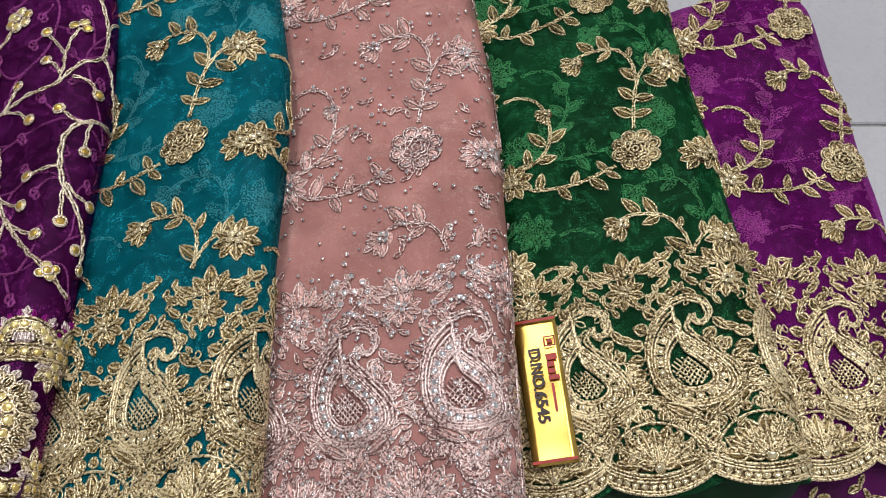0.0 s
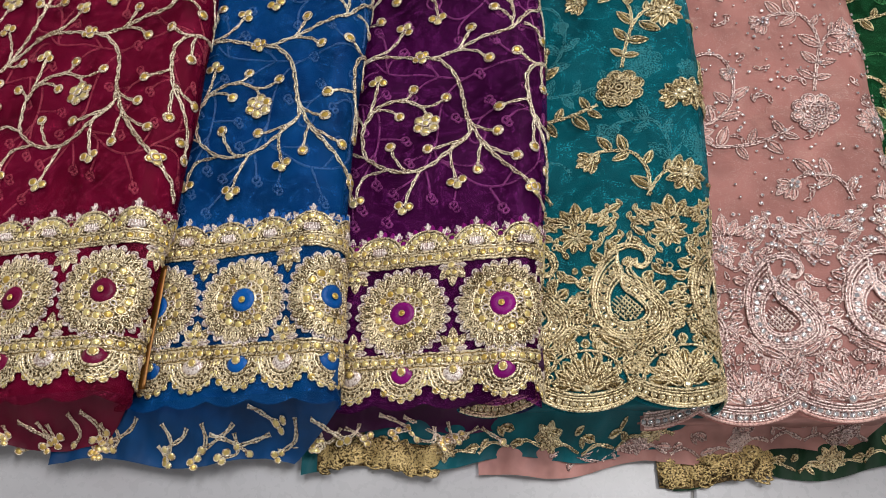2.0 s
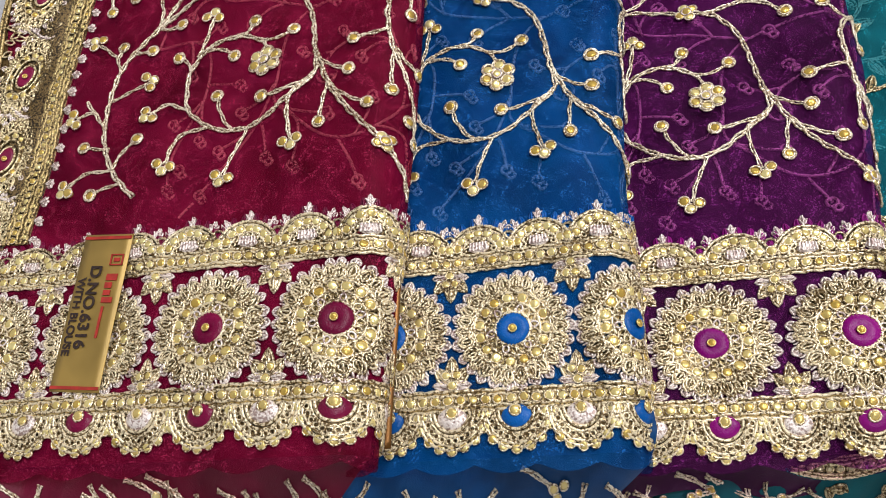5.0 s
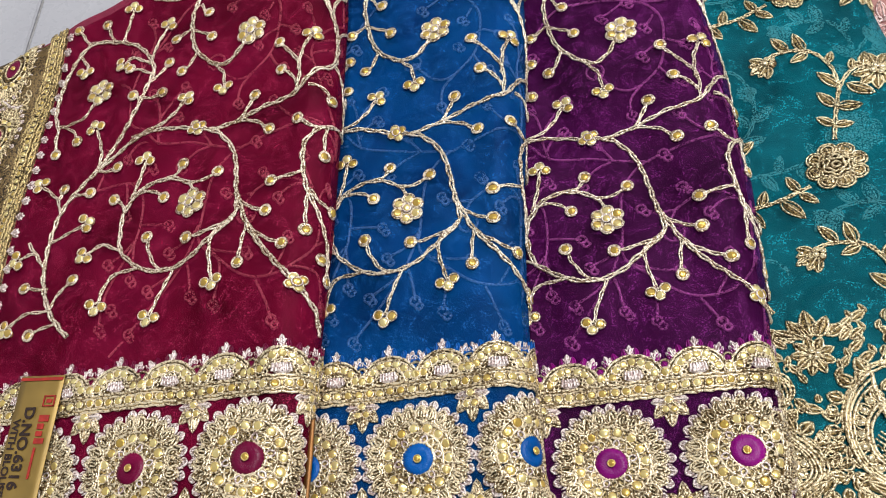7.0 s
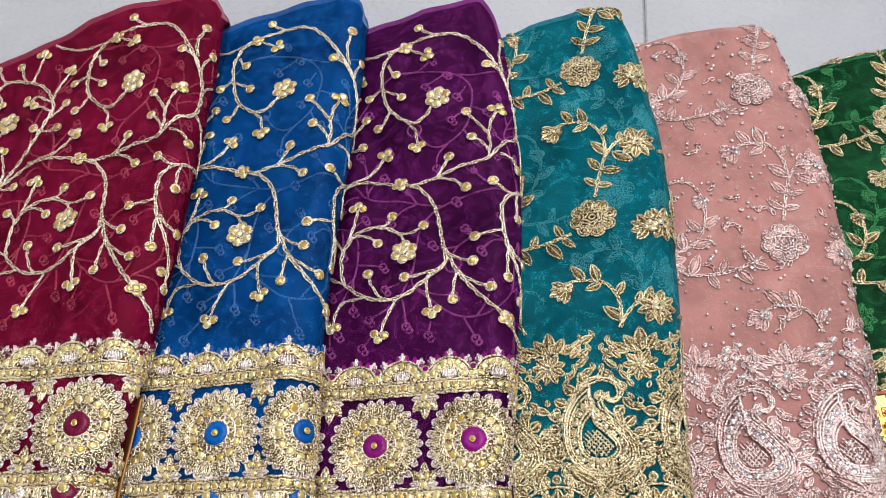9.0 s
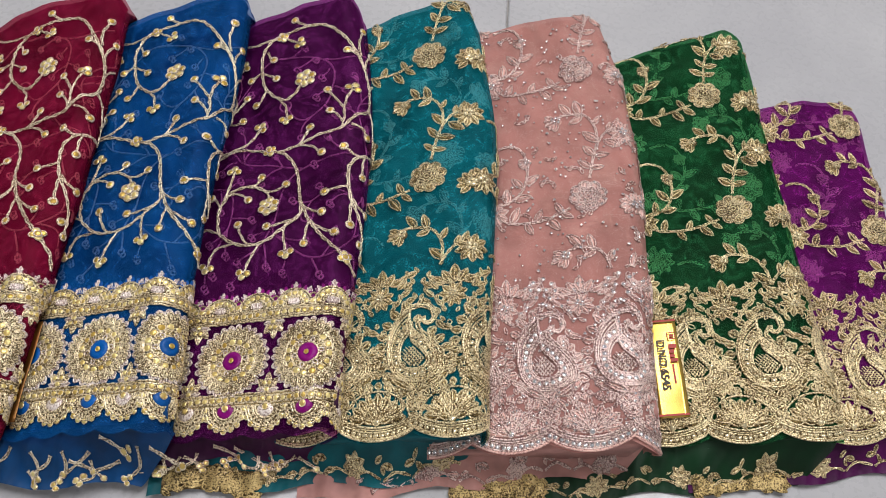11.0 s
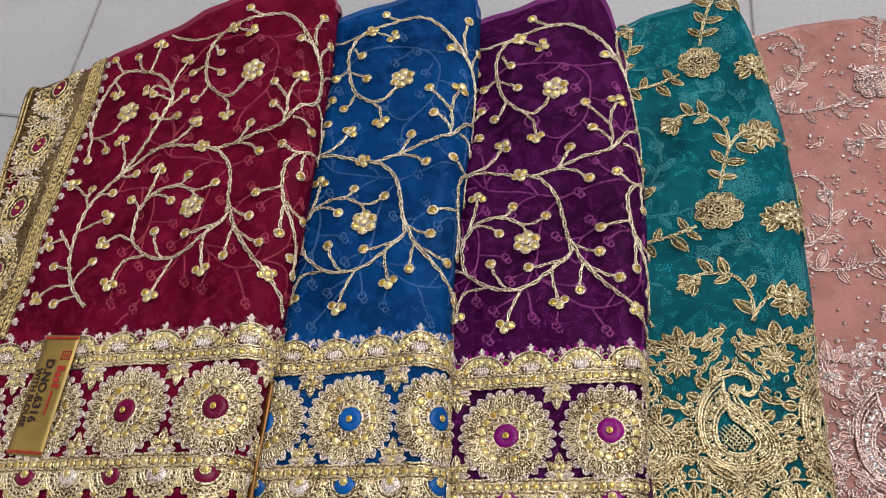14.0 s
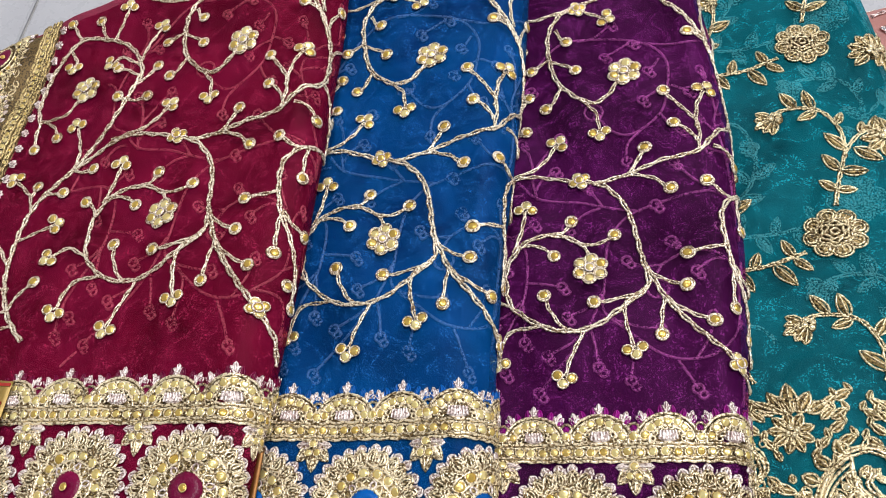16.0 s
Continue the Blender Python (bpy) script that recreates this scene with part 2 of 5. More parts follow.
class Stitch:
    """Collects threads, loops, leaves and sequins as one mesh."""

    def __init__(self):
        self.v, self.f, self.m, self.n = [], [], [], 0

    def add(self, verts, faces, mat):
        self.v.append(np.asarray(verts, float))
        self.f += [tuple(i + self.n for i in f) for f in faces]
        self.m += [mat] * len(faces)
        self.n += len(verts)
        return self

    def tube(self, path, r, h=None, mat=0, closed=False, sides=5, taper=False, lift=None, knot=0.10):
        p = np.asarray(path, float)
        n = len(p)
        t = np.roll(p, -1, 0) - np.roll(p, 1, 0) if closed else np.gradient(p, axis=0)
        t /= np.linalg.norm(t, axis=1)[:, None] + 1e-12
        nm = np.c_[-t[:, 1], t[:, 0]]
        rr = np.full(n, r)
        plain = n > 6 and not taper
        if plain:
            rr = rr * np.where(np.arange(n) % 2 == 0, 1.0 + knot, 1.0 - knot)
        if taper:
            rr = rr * (0.25 + 0.75 * np.sin(np.linspace(0.15, math.pi - 0.15, n)))
        hh = np.full(n, r * 0.7 if h is None else h) + (0 if lift is None else lift)
        verts = []
        for k in range(sides):
            w = 2 * math.pi * k / sides
            verts.append(np.c_[p + nm * (rr * math.cos(w))[:, None], hh + rr * math.sin(w)])
        verts = np.stack(verts, 1).reshape(-1, 3)
        faces = []
        for i in range(n if closed else n - 1):
            j = (i + 1) % n
            for k in range(sides):
                l = (k + 1) % sides
                faces.append((i * sides + k, j * sides + k, j * sides + l, i * sides + l))
        return self.add(verts, faces, mat)

    def rope(self, path, r=0.0011, mat=0, pitch=0.0085):
        """Two strands wound round one another."""
        p = np.asarray(path, float)
        if len(p) < 3:
            return self.tube(p, r * 1.4, mat=mat)
        t = np.gradient(p, axis=0)
        t /= np.linalg.norm(t, axis=1)[:, None] + 1e-12
        nm = np.c_[-t[:, 1], t[:, 0]]
        l = np.r_[0, np.cumsum(np.linalg.norm(np.diff(p, axis=0), axis=1))]
        for ph in (0, math.pi):
            w = 2 * math.pi * l / pitch + ph
            self.tube(p + nm * (0.85 * r * (np.cos(w) * 0.28 + 0.92 * math.cos(ph)))[:, None], r * 0.78, r * 0.9, mat, lift=r * 0.35 * np.sin(w), sides=5, knot=0.24)
        return self

    def ring(self, c, rx, r, mat=0, ry=None, turn=0.0, n=12, h=None, sides=4):
        a = np.linspace(0, 2 * math.pi, n, endpoint=False)
        x, y = rx * np.cos(a), (ry or rx) * np.sin(a)
        q = np.c_[c[0] + x * math.cos(turn) - y * math.sin(turn), c[1] + x * math.sin(turn) + y * math.cos(turn)]
        return self.tube(q, r, h, mat, closed=True, sides=sides)

    def disc(self, c, rx, mat=0, ry=None, turn=0.0, n=12, h=0.0006, dome=0.0004):
        a = np.linspace(0, 2 * math.pi, n, endpoint=False)
        rows = []
        for f, hh in ((1.0, h - 0.0008), (0.92, h), (0.5, h + dome * 0.75)):
            x, y = f * rx * np.cos(a), f * (ry or rx) * np.sin(a)
            rows.append(np.c_[c[0] + x * math.cos(turn) - y * math.sin(turn), c[1] + x * math.sin(turn) + y * math.cos(turn), np.full(n, hh)])
        verts = np.vstack(rows + [[(c[0], c[1], h + dome)]])
        faces = []
        for k in range(2):
            faces += [(k * n + i, k * n + (i + 1) % n, (k + 1) * n + (i + 1) % n, (k + 1) * n + i) for i in range(n)]
        faces += [(2 * n + i, 2 * n + (i + 1) % n, 3 * n) for i in range(n)]
        return self.add(verts, faces, mat)

    def sequin(self, c, r, ring=0, gem=1, h=0.0009, n=9):
        c = (c[0] + random.uniform(-0.00025, 0.00025), c[1] + random.uniform(-0.00025, 0.00025))
        self.ring(c, r, r * 0.22, ring, n=n + 2, h=h)
        start = len(self.v)
        self.disc(c, r * 0.92, gem, n=n, h=h + 0.0002, dome=0.0003)
        q = self.v[start]
        q[:, 2] += random.uniform(-0.3, 0.3) * (q[:, 0] - c[0]) + random.uniform(-0.3, 0.3) * (q[:, 1] - c[1])
        return self

    def petal(self, c, length, width, turn, mat=0, fill=None, r=0.0006, h=None):
        """A pointed loop of thread, with a satin filling if one is named."""
        t = np.linspace(0, 1, 8)
        w = width / 2 * np.sin(math.pi * t ** 0.8) ** 0.8
        x, y = np.r_[t * length, t[-2:0:-1] * length], np.r_[w, -w[-2:0:-1]]
        d = np.array([[math.cos(turn), math.sin(turn)], [-math.sin(turn), math.cos(turn)]])
        q = np.c_[x, y] @ d + np.asarray(c)
        if fill is not None:
            mid = np.asarray(c) + 0.5 * length * d[0]
            self.disc(mid, length * 0.41, fill, width * 0.33, turn, n=10, h=0.0007, dome=0.0006)
            self.tube(np.array([np.asarray(c), mid, np.asarray(c) + 0.9 * length * d[0]]), r * 0.7, 0.0016, mat, sides=4)
        return self.tube(q, r, h, mat, closed=True, sides=4)

    def sheet(self, outline, h, mat, centre):
        """A filled patch of dense stitching."""
        q = np.asarray(outline, float)
        n = len(q)
        c = np.asarray(centre, float)
        rows = [np.c_[q, np.full(n, -0.0006)]] + [np.c_[c + (q - c) * f, np.full(n, h)] for f in (0.98, 0.7, 0.35)] + [[(c[0], c[1], h)]]
        faces = []
        for k in range(3):
            faces += [(k * n + i, k * n + (i + 1) % n, (k + 1) * n + (i + 1) % n, (k + 1) * n + i) for i in range(n)]
        faces += [(3 * n + i, 3 * n + (i + 1) % n, 4 * n) for i in range(n)]
        return self.add(np.vstack(rows), faces, mat)

    def lay(self, name, pack, mats, parent, label="", where=None, shift=(0, 0)):
        if not self.n:
            return None
        p = np.vstack(self.v) + np.array([shift[0], shift[1], 0])
        return mesh_object(name, pack.on(p, where), self.f, mats, self.m, parent, label)


# ---- the cloth of a pack ----
def grid_faces(nu, nv):
    return [(i * nv + j, (i + 1) * nv + j, (i + 1) * nv + j + 1, i * nv + j + 1) for i in range(nu - 1) for j in range(nv - 1)]


def cloth_sheet(name, pack, mat, parent, label, h=0.0, wave=None, left=None):
    nu, nv = 90, 150
    us = np.linspace(pack.edge - (left or pack.width), pack.edge + 0.030, nu)
    pts = []
    for u in us:
        a = max(pack.edge - u, 0)
        share = (u - us[0]) / (us[-1] - us[0])
        foot = pack.hem - (0 if wave is None else wave(u))
        for v in np.linspace(foot, pack.top_v(a) + 0.006, nv):
            pts.append((u + share * (float(pack.side(v)) - pack.edge), v, h))
    pts = np.array(pts)
    return mesh_object(name, pack.on(pts), grid_faces(nu, nv), [mat], None, parent, label)


def core_block(pack, mat, parent):
    """The stack of folds inside, down to what the pack lies on."""
    nu, nv = 40, 40
    us = np.linspace(pack.edge - pack.width, pack.edge - 0.003, nu)
    top, bot = [], []
    for u in us:
        a = pack.edge - u
        for v in np.linspace(pack.hem + 0.004, pack.top_v(a) - 0.004, nv):
            lean = (u - us[0]) / (us[-1] - us[0]) * (float(pack.side(v)) - pack.edge)
            p = pack.surface(np.array([u + lean]), np.array([v]))[0]
            top.append((p[0], p[1], max(p[2] - 0.005, 0.003)))
            bot.append((p[0], p[1], max(pack.height(a) - pack.thick - 0.002, 0.0015) if a > 0.012 else max(p[2] - 0.007, 0.0015)))
    n = nu * nv
    f = grid_faces(nu, nv)
    faces = f + [tuple(i + n for i in reversed(q)) for q in f]
    rim = [(i, 0) for i in range(nu)] + [(nu - 1, j) for j in range(1, nv)] + [(i, nv - 1) for i in range(nu - 2, -1, -1)] + [(0, j) for j in range(nv - 2, 0, -1)]
    ids = [i * nv + j for i, j in rim]
    faces += [(ids[k], ids[k - 1], ids[k - 1] + n, ids[k] + n) for k in range(len(ids))]
    return mesh_object("inner_folds", to_world(np.array(top + bot)), faces, [mat], None, parent)


def lower_fold(pack, mat, parent, reach):
    nu, nv = 110, 30
    pts = []
    side = float(pack.side(0.118))
    for u in np.linspace(side - reach, side + 0.002, nu):
        for v in np.linspace(float(pack.lowline(u)), 0.140, nv):
            uu = min(u, side - (0.118 - v) * 0.9) if v < 0.118 else u - 0.004
            pts.append((uu, v, 0.0))
    return mesh_object("lower_fold", pack.on(np.array(pts), pack.lower), grid_faces(nu, nv), [mat], None, parent, "plain lower layer showing under the scalloped hem")


# ---- pattern of trailing cords and round medallions ----
def trailing_vine(sink):
    stem, twig = sink
    stem('', -87.5, -67.1, -101.9, -49.7, -110.4, -23.7, -106, 8.6, -88.7, 33.4, -72.4, 59, -62.2, 84.1, -59.8, 98.7, -71.3, 116.6, -89.8, 125.9, -106.7, 126.9, -120.8, 105.9, -123.5, 83.1, -119.5, 69.8)
    stem('f', -88.7, 33.4, -67.6, 47.3, -51.1, 52, -26.5, 46.3)
    stem('', -24.3, 45.9, -13, 40.7, -3.6, 26.6, 0, 0)
    stem('', 0, 0, 0.2, -12.6, -11.7, -23.4, -25.5, -33.9, -38.8, -37.1, -51.7, -33.6, -64.9, -20.8, -67.1, -7.7, -66.2, 3, -56.1, 14.8, -39.9, 18.1, -26.2, 11.6)
    stem('f', 0, 0, 7.9, -19.8, 19.5, -37.3, 35.2, -56.4)
    stem('', 37.4, -60.1, 45.5, -70.8, 49.2, -86.9)
    stem('F', -19.7, 43.7, -1.8, 47.5, 11.8, 51.9, 31.3, 56.6, 41.6, 67.7, 52.2, 75.3, 53.3, 94.6, 48.1, 114.3, 40.6, 129.2, 30.4, 145.9, 18.2, 157, 0.4, 158.9, -25.3, 151.6, -36.6, 138.1, -36.9, 119.6, -32.6, 103.2, -19.6, 91.5, -9.2, 93.3, 1.5, 107)
    stem('d', 67.6, 34, 56.4, 35.2, 45.5, 32.9, 37.5, 22.5, 38.6, -0.9, 46.1, -18.9, 51.7, -36.5, 51.7, -51.9)
    twig('d', 0, 0, 6.1, -8.4, 17.8, -13.8)
    twig('d', 7.9, -19.8, 16.1, -27.7, 27.6, -33.9)
    twig('d', 7.2, -19.7, 4.9, -29.5, 3.7, -40.1)
    twig('t', -0.5, -13.3, -12.1, -25.4, -10, -47.6)
    twig('d', -3.1, -16.3, -16.2, -20.3, -26, -21.1)
    twig('t', -32.6, -37.8, -39.5, -52.2, -42.6, -61.6)
    twig('t', -51.7, -33.6, -67.5, -36.3, -73.2, -51.8)
    twig('t', -64.9, -20.8, -76.9, -15, -85.3, -20.4)
    twig('d', -39.9, -37.4, -46.5, -27.2, -49.4, -16)
    twig('d', -66.2, 3, -68.5, 9, -73.6, 12.4)
    twig('t', -62.7, 10, -58.3, 20.9, -55.9, 31.4)
    twig('d', -42.1, 18.4, -36.2, 20.2, -32.5, 25)
    twig('d', -57.8, 12.8, -50.6, 12.6, -42.7, 7.1)
    twig('F', -28.5, 12.8, -24.3, 5.7, -25.5, -0.6)
    twig('d', -28.4, 12.4, -19.1, 12.7, -12, 16.4)
    twig('d', -1.8, 47.5, 3.2, 54.9, 6.8, 60.7)
    twig('d', -0.4, 46.8, 7.3, 44.5, 16.4, 37.5)
    twig('d', 31.4, 55.7, 33.1, 74, 19.8, 94.1)
    twig('t', 32.7, 70.3, 35, 84.1, 39.5, 92.9)
    twig('d', 31.8, 62.1, 29, 68.2, 22.1, 73.8)
    twig('d', 38.7, 59.2, 45.7, 58.2, 51.3, 51.1)
    twig('d', 48.2, 113.2, 43.1, 124.2, 35.4, 128.4)
    twig('d', 45.5, 124.3, 44.1, 137.2, 48, 150.6)
    twig('d', 49, 113.3, 51.3, 122, 56.2, 129)
    twig('', 53.3, 94.6, 56.6, 100.7, 61.7, 104)
    twig('d', 9.3, 158.2, 0.2, 160, -9.4, 167.4)
    twig('f', -25.3, 151.6, -21.7, 151.3, -20, 151.9)
    twig('t', -18.8, 152.7, -11.2, 147.6, -5, 144.5)
    twig('', -25.3, 151.6, -47.5, 147.7, -72.7, 157)
    twig('d', -36.9, 119.6, -30.5, 116.6, -23.9, 111.6)
    twig('d', -36.4, 122.1, -41.4, 119.5, -47, 116.1)
    twig('d', -33.1, 138.9, -30.5, 134, -27.3, 131.1)
    twig('d', -32.1, 103.1, -36.6, 94, -40.9, 90.8)
    twig('t', -21.9, 92.5, -15, 84.6, -14, 73.7)
    twig('d', -60.3, 87.7, -55, 92.7, -49.6, 99.1)
    twig('t', -61.9, 104.2, -59.5, 119.3, -54.2, 129.8)
    twig('d', -58.5, 92.4, -67.2, 97.1, -74.6, 99.7)
    twig('t', -62.3, 101.8, -74.2, 108.4, -79.5, 105.3)
    twig('d', -65.8, 75.8, -68.4, 79.3, -70.2, 79.6)
    twig('d', -65.2, 77.2, -58.4, 76.4, -52.2, 78.7)
    twig('t', -67.3, 50, -47.8, 57.1, -36.3, 69.3)
    twig('t', -83.7, 124.1, -81.3, 134.8, -79.3, 147.5)
    twig('d', -89.8, 125.9, -93.3, 133.2, -96.4, 140.4)
    twig('d', -106.7, 126.9, -109.2, 131.2, -115.8, 140.4)
    twig('t', -112.3, 120, -106.9, 113.6, -107, 108.3)
    twig('F', -119.8, 70.9, -103, 72.8, -93.3, 88.6)
    twig('d', -119.5, 69.8, -120, 61, -118.5, 52)
    twig('d', -116.3, 70.3, -109.1, 66, -104.8, 57.9)
    twig('t', -88, 34.2, -87.6, 47.3, -92.9, 63.6)
    twig('d', -88, 34.2, -80.9, 32.2, -74, 32.9)
    twig('d', -99.8, 19, -94, 19.1, -89.2, 19.2)
    twig('t', -106, 8.6, -110.7, 19.7, -122.9, 30.8)
    twig('d', -109.4, 18.1, -108.4, 21.2, -106.8, 25.1)
    twig('t', -110.2, -8.6, -100.9, -5.4, -89.5, -0.4)
    twig('t', -110.4, -23.7, -118.4, -14.1, -127.6, -16.4)
    twig('', -110.4, -23.7, -122.7, -7)
    twig('d', -105.6, -37.7, -111.3, -36.3, -120.1, -34.4)
    twig('d', -101.5, -49.7, -97.6, -41.9, -89.7, -35)
    twig('t', -101.2, -50.5, -116.7, -50.6, -125.6, -57)
    twig('d', -95.2, -58.4, -103.4, -59.6, -111.4, -62.8)
    twig('d', 45.5, 32.9, 40.9, 34.5, 33.4, 40.3)
    twig('d', 49.1, 34, 47.9, 25.1, 48.2, 15.6)
    twig('d', 37.7, 6.6, 28.4, 5.1, 19.8, 3.4)
    twig('d', 39.9, -2.9, 38.7, -13.2, 38.5, -26.1)
    twig('d', 40.8, -4.1, 46.1, -9.6, 53.7, -13.7)
    twig('d', 51.1, -34.6, 50.9, -38.9, 47.1, -41.4)
    twig('', 67.6, 34, 64.4, 48.1, 60.4, 61.7)
    twig('d', 61.8, 48, 65.2, 51.8, 67.4, 59.7)
    twig('', 52.3, 74.4, 57.3, 69.9, 60.4, 61.7)


# ---- pattern of roses and leafy sprays ----
def rose_spray(sink):
    stem, leaf, rose, bloom, bud, daisy = sink
    stem('', 2.6, 15, 6.3, 30.9, 12.4, 46.8, 22.3, 56.9, 30.1, 53.9)
    stem('', 10.6, 42.2, 11.1, 58.1, 4.9, 70.4, -6.2, 73.8, -16.6, 72.6, -24.8, 67.3)
    stem('', -13.7, -8.8, -29.7, -14.5, -42.6, -16.7, -60.1, -16.1, -68.9, -8.2)
    stem('', -67.2, -2, -54.4, 4.2, -46.3, 15.8, -44.1, 32.7, -49.1, 46, -58.8, 50, -67.7, 47.9)
    leaf(4.1, 23.4, -5, 30.4)
    leaf(4.4, 23.3, 15.4, 24.7)
    leaf(6.9, 34.1, -0.1, 44)
    leaf(7.5, 33.9, 20.3, 33.6)
    leaf(12.2, 46, 1.1, 57.2)
    leaf(15.7, 47.2, 27.1, 39.2)
    leaf(10.2, 62.6, 13.3, 70.4)
    leaf(0.3, 72.6, -2.9, 84.5)
    leaf(1.7, 70.9, -8.2, 66)
    leaf(-7.9, 74.3, -16.5, 84.6)
    leaf(20.5, 55.6, 22, 63.8)
    leaf(25.4, 56.1, 30.1, 67.6)
    leaf(-19.7, -10.9, -23.9, -1.7)
    leaf(-19.9, -12, -11, -18.8)
    leaf(-29.7, -14.8, -21.4, -25.5)
    leaf(-39.4, -16.6, -35.4, -6.1)
    leaf(-47.4, -16.8, -41.7, -28)
    leaf(-58.5, -16, -53.1, -3.8)
    leaf(-61.4, 0.6, -61.4, 13.6)
    leaf(-56.2, 2.3, -42.2, 5.4)
    leaf(-49.1, 12.5, -57.6, 23.2)
    leaf(-47.4, 15.3, -34, 22.2)
    leaf(-24.8, 67.3, -29.9, 63)
    rose(0, 0, 13.9)
    bloom(31.5, 52.6, 9.9)
    bud(-18.9, 68.8, 9.3)
    bloom(-72.1, -7.5, 9.9)
    bud(-43.8, 34.7, 6.8)
    daisy(32.6, -10, 10.5)


def pairs(nums):
    return np.asarray(nums, float).reshape(-1, 2) / 1000


# ---- the room: tiled floor; unseen walls and ceiling, added to close it ----
def box_mesh(name, lo, hi, mat, parent=None, label="", frame_uv=False):
    bm = bmesh.new()
    bmesh.ops.create_cube(bm, size=1)
    for v in bm.verts:
        v.co = Vector([lo[i] + (v.co[i] + 0.5) * (hi[i] - lo[i]) for i in range(3)])
    bmesh.ops.bevel(bm, geom=bm.edges, offset=0.0012, segments=1, affect="EDGES")
    if frame_uv:
        for v in bm.verts:
            v.co = Vector((v.co.x * UX.x + v.co.y * VX.x, v.co.x * UX.y + v.co.y * VX.y, v.co.z))
    me = bpy.data.meshes.new(name)
    bm.to_mesh(me)
    bm.free()
    me.materials.append(mat)
    ob = new(name, me)
    ob.parent = parent
    return tagged(ob, label=label) if label else ob


def tile_glaze():
    m, nt, p, _ = shader("glazed_floor_tile")
    c = coords(nt)
    big = node(nt, "ShaderNodeTexNoise", Scale=5.0, Detail=6.0, Distortion=0.6)
    fine = node(nt, "ShaderNodeTexNoise", Scale=160.0, Detail=3.0)
    for n in (big, fine):
        nt.links.new(c, n.inputs["Vector"])
    nt.links.new(ramp(nt, big.outputs[0], (0.41, 0.41, 0.435), (0.48, 0.48, 0.50), 0.35, 0.65), p.inputs["Base Color"])
    nt.links.new(ramp(nt, fine.outputs[0], (0.22,) * 3, (0.34,) * 3), p.inputs["Roughness"])
    return m


TILE = tile_glaze()
GROUT = glossy("grey_grout", (0.30, 0.29, 0.28), 0.8)
# paint of the unseen walls, greyed so that less light bounces back
WALL = glossy("greyed_wall_paint", (0.55, 0.54, 0.52), 0.7, 0, 8)
S0, S1, T0, T1 = -2.4246, 2.3754, -2.002, 2.798  # the room, along its tile grid
floor = tagged(box_mesh("floor", (S0, T0, -0.06), (S1, T1, -0.0025), GROUT), "pale grey glazed tile floor with thin joints", "floor", kind="structure")
ROOM = pose(0, 0, 0, 0, 0, math.degrees(math.atan2(UX.y, UX.x) - radians(4.5)))
floor.data.transform(ROOM)
tile_mesh, SKEW = None, radians(4.5)
for i in range(-4, 4):
    for j in range(-4, 4):
        if tile_mesh is None:
            first = box_mesh("tile", (0.001, 0.001, -0.012), (0.599, 0.599, 0), TILE, floor, frame_uv=True)
            tile_mesh = first.data
            tile = first
        else:
            tile = new("tile", tile_mesh)
            tile.parent = floor
        # the tile grid stands a few degrees askew of the row of sarees
        s0, t0 = -0.0246 + 0.6 * i, 0.398 + 0.6 * j
        u0, v0 = s0 * math.cos(SKEW) + t0 * math.sin(SKEW), -s0 * math.sin(SKEW) + t0 * math.cos(SKEW)
        tile.matrix_basis = pose(u0 * UX.x + v0 * VX.x, u0 * UX.y + v0 * VX.y, 0, 0, 0, -math.degrees(SKEW))
H = 2.75
for name, lo, hi, text, sort in (
        ("wall_north", (S0 - 0.12, T1, -0.06), (S1 + 0.12, T1 + 0.12, H), "plain painted wall, unseen, added to close the room", "wall"),
        ("wall_south", (S0 - 0.12, T0 - 0.12, -0.06), (S1 + 0.12, T0, H), "plain painted wall, unseen, added to close the room", "wall"),
        ("wall_east", (S1, T0, -0.06), (S1 + 0.12, T1, H), "plain painted wall, unseen, added to close the room", "wall"),
        ("wall_west", (S0 - 0.12, T0, -0.06), (S0, T1, H), "plain painted wall, unseen, added to close the room", "wall"),
        ("ceiling", (S0 - 0.12, T0 - 0.12, H), (S1 + 0.12, T1 + 0.12, H + 0.1), "plain ceiling, unseen, added to close the room", "ceiling")):
    ob = tagged(box_mesh(name, lo, hi, WALL), text, sort, kind="structure")
    ob.matrix_basis = pose(0, 0, 0, 0, 0, math.degrees(math.atan2(UX.y, UX.x) - SKEW))


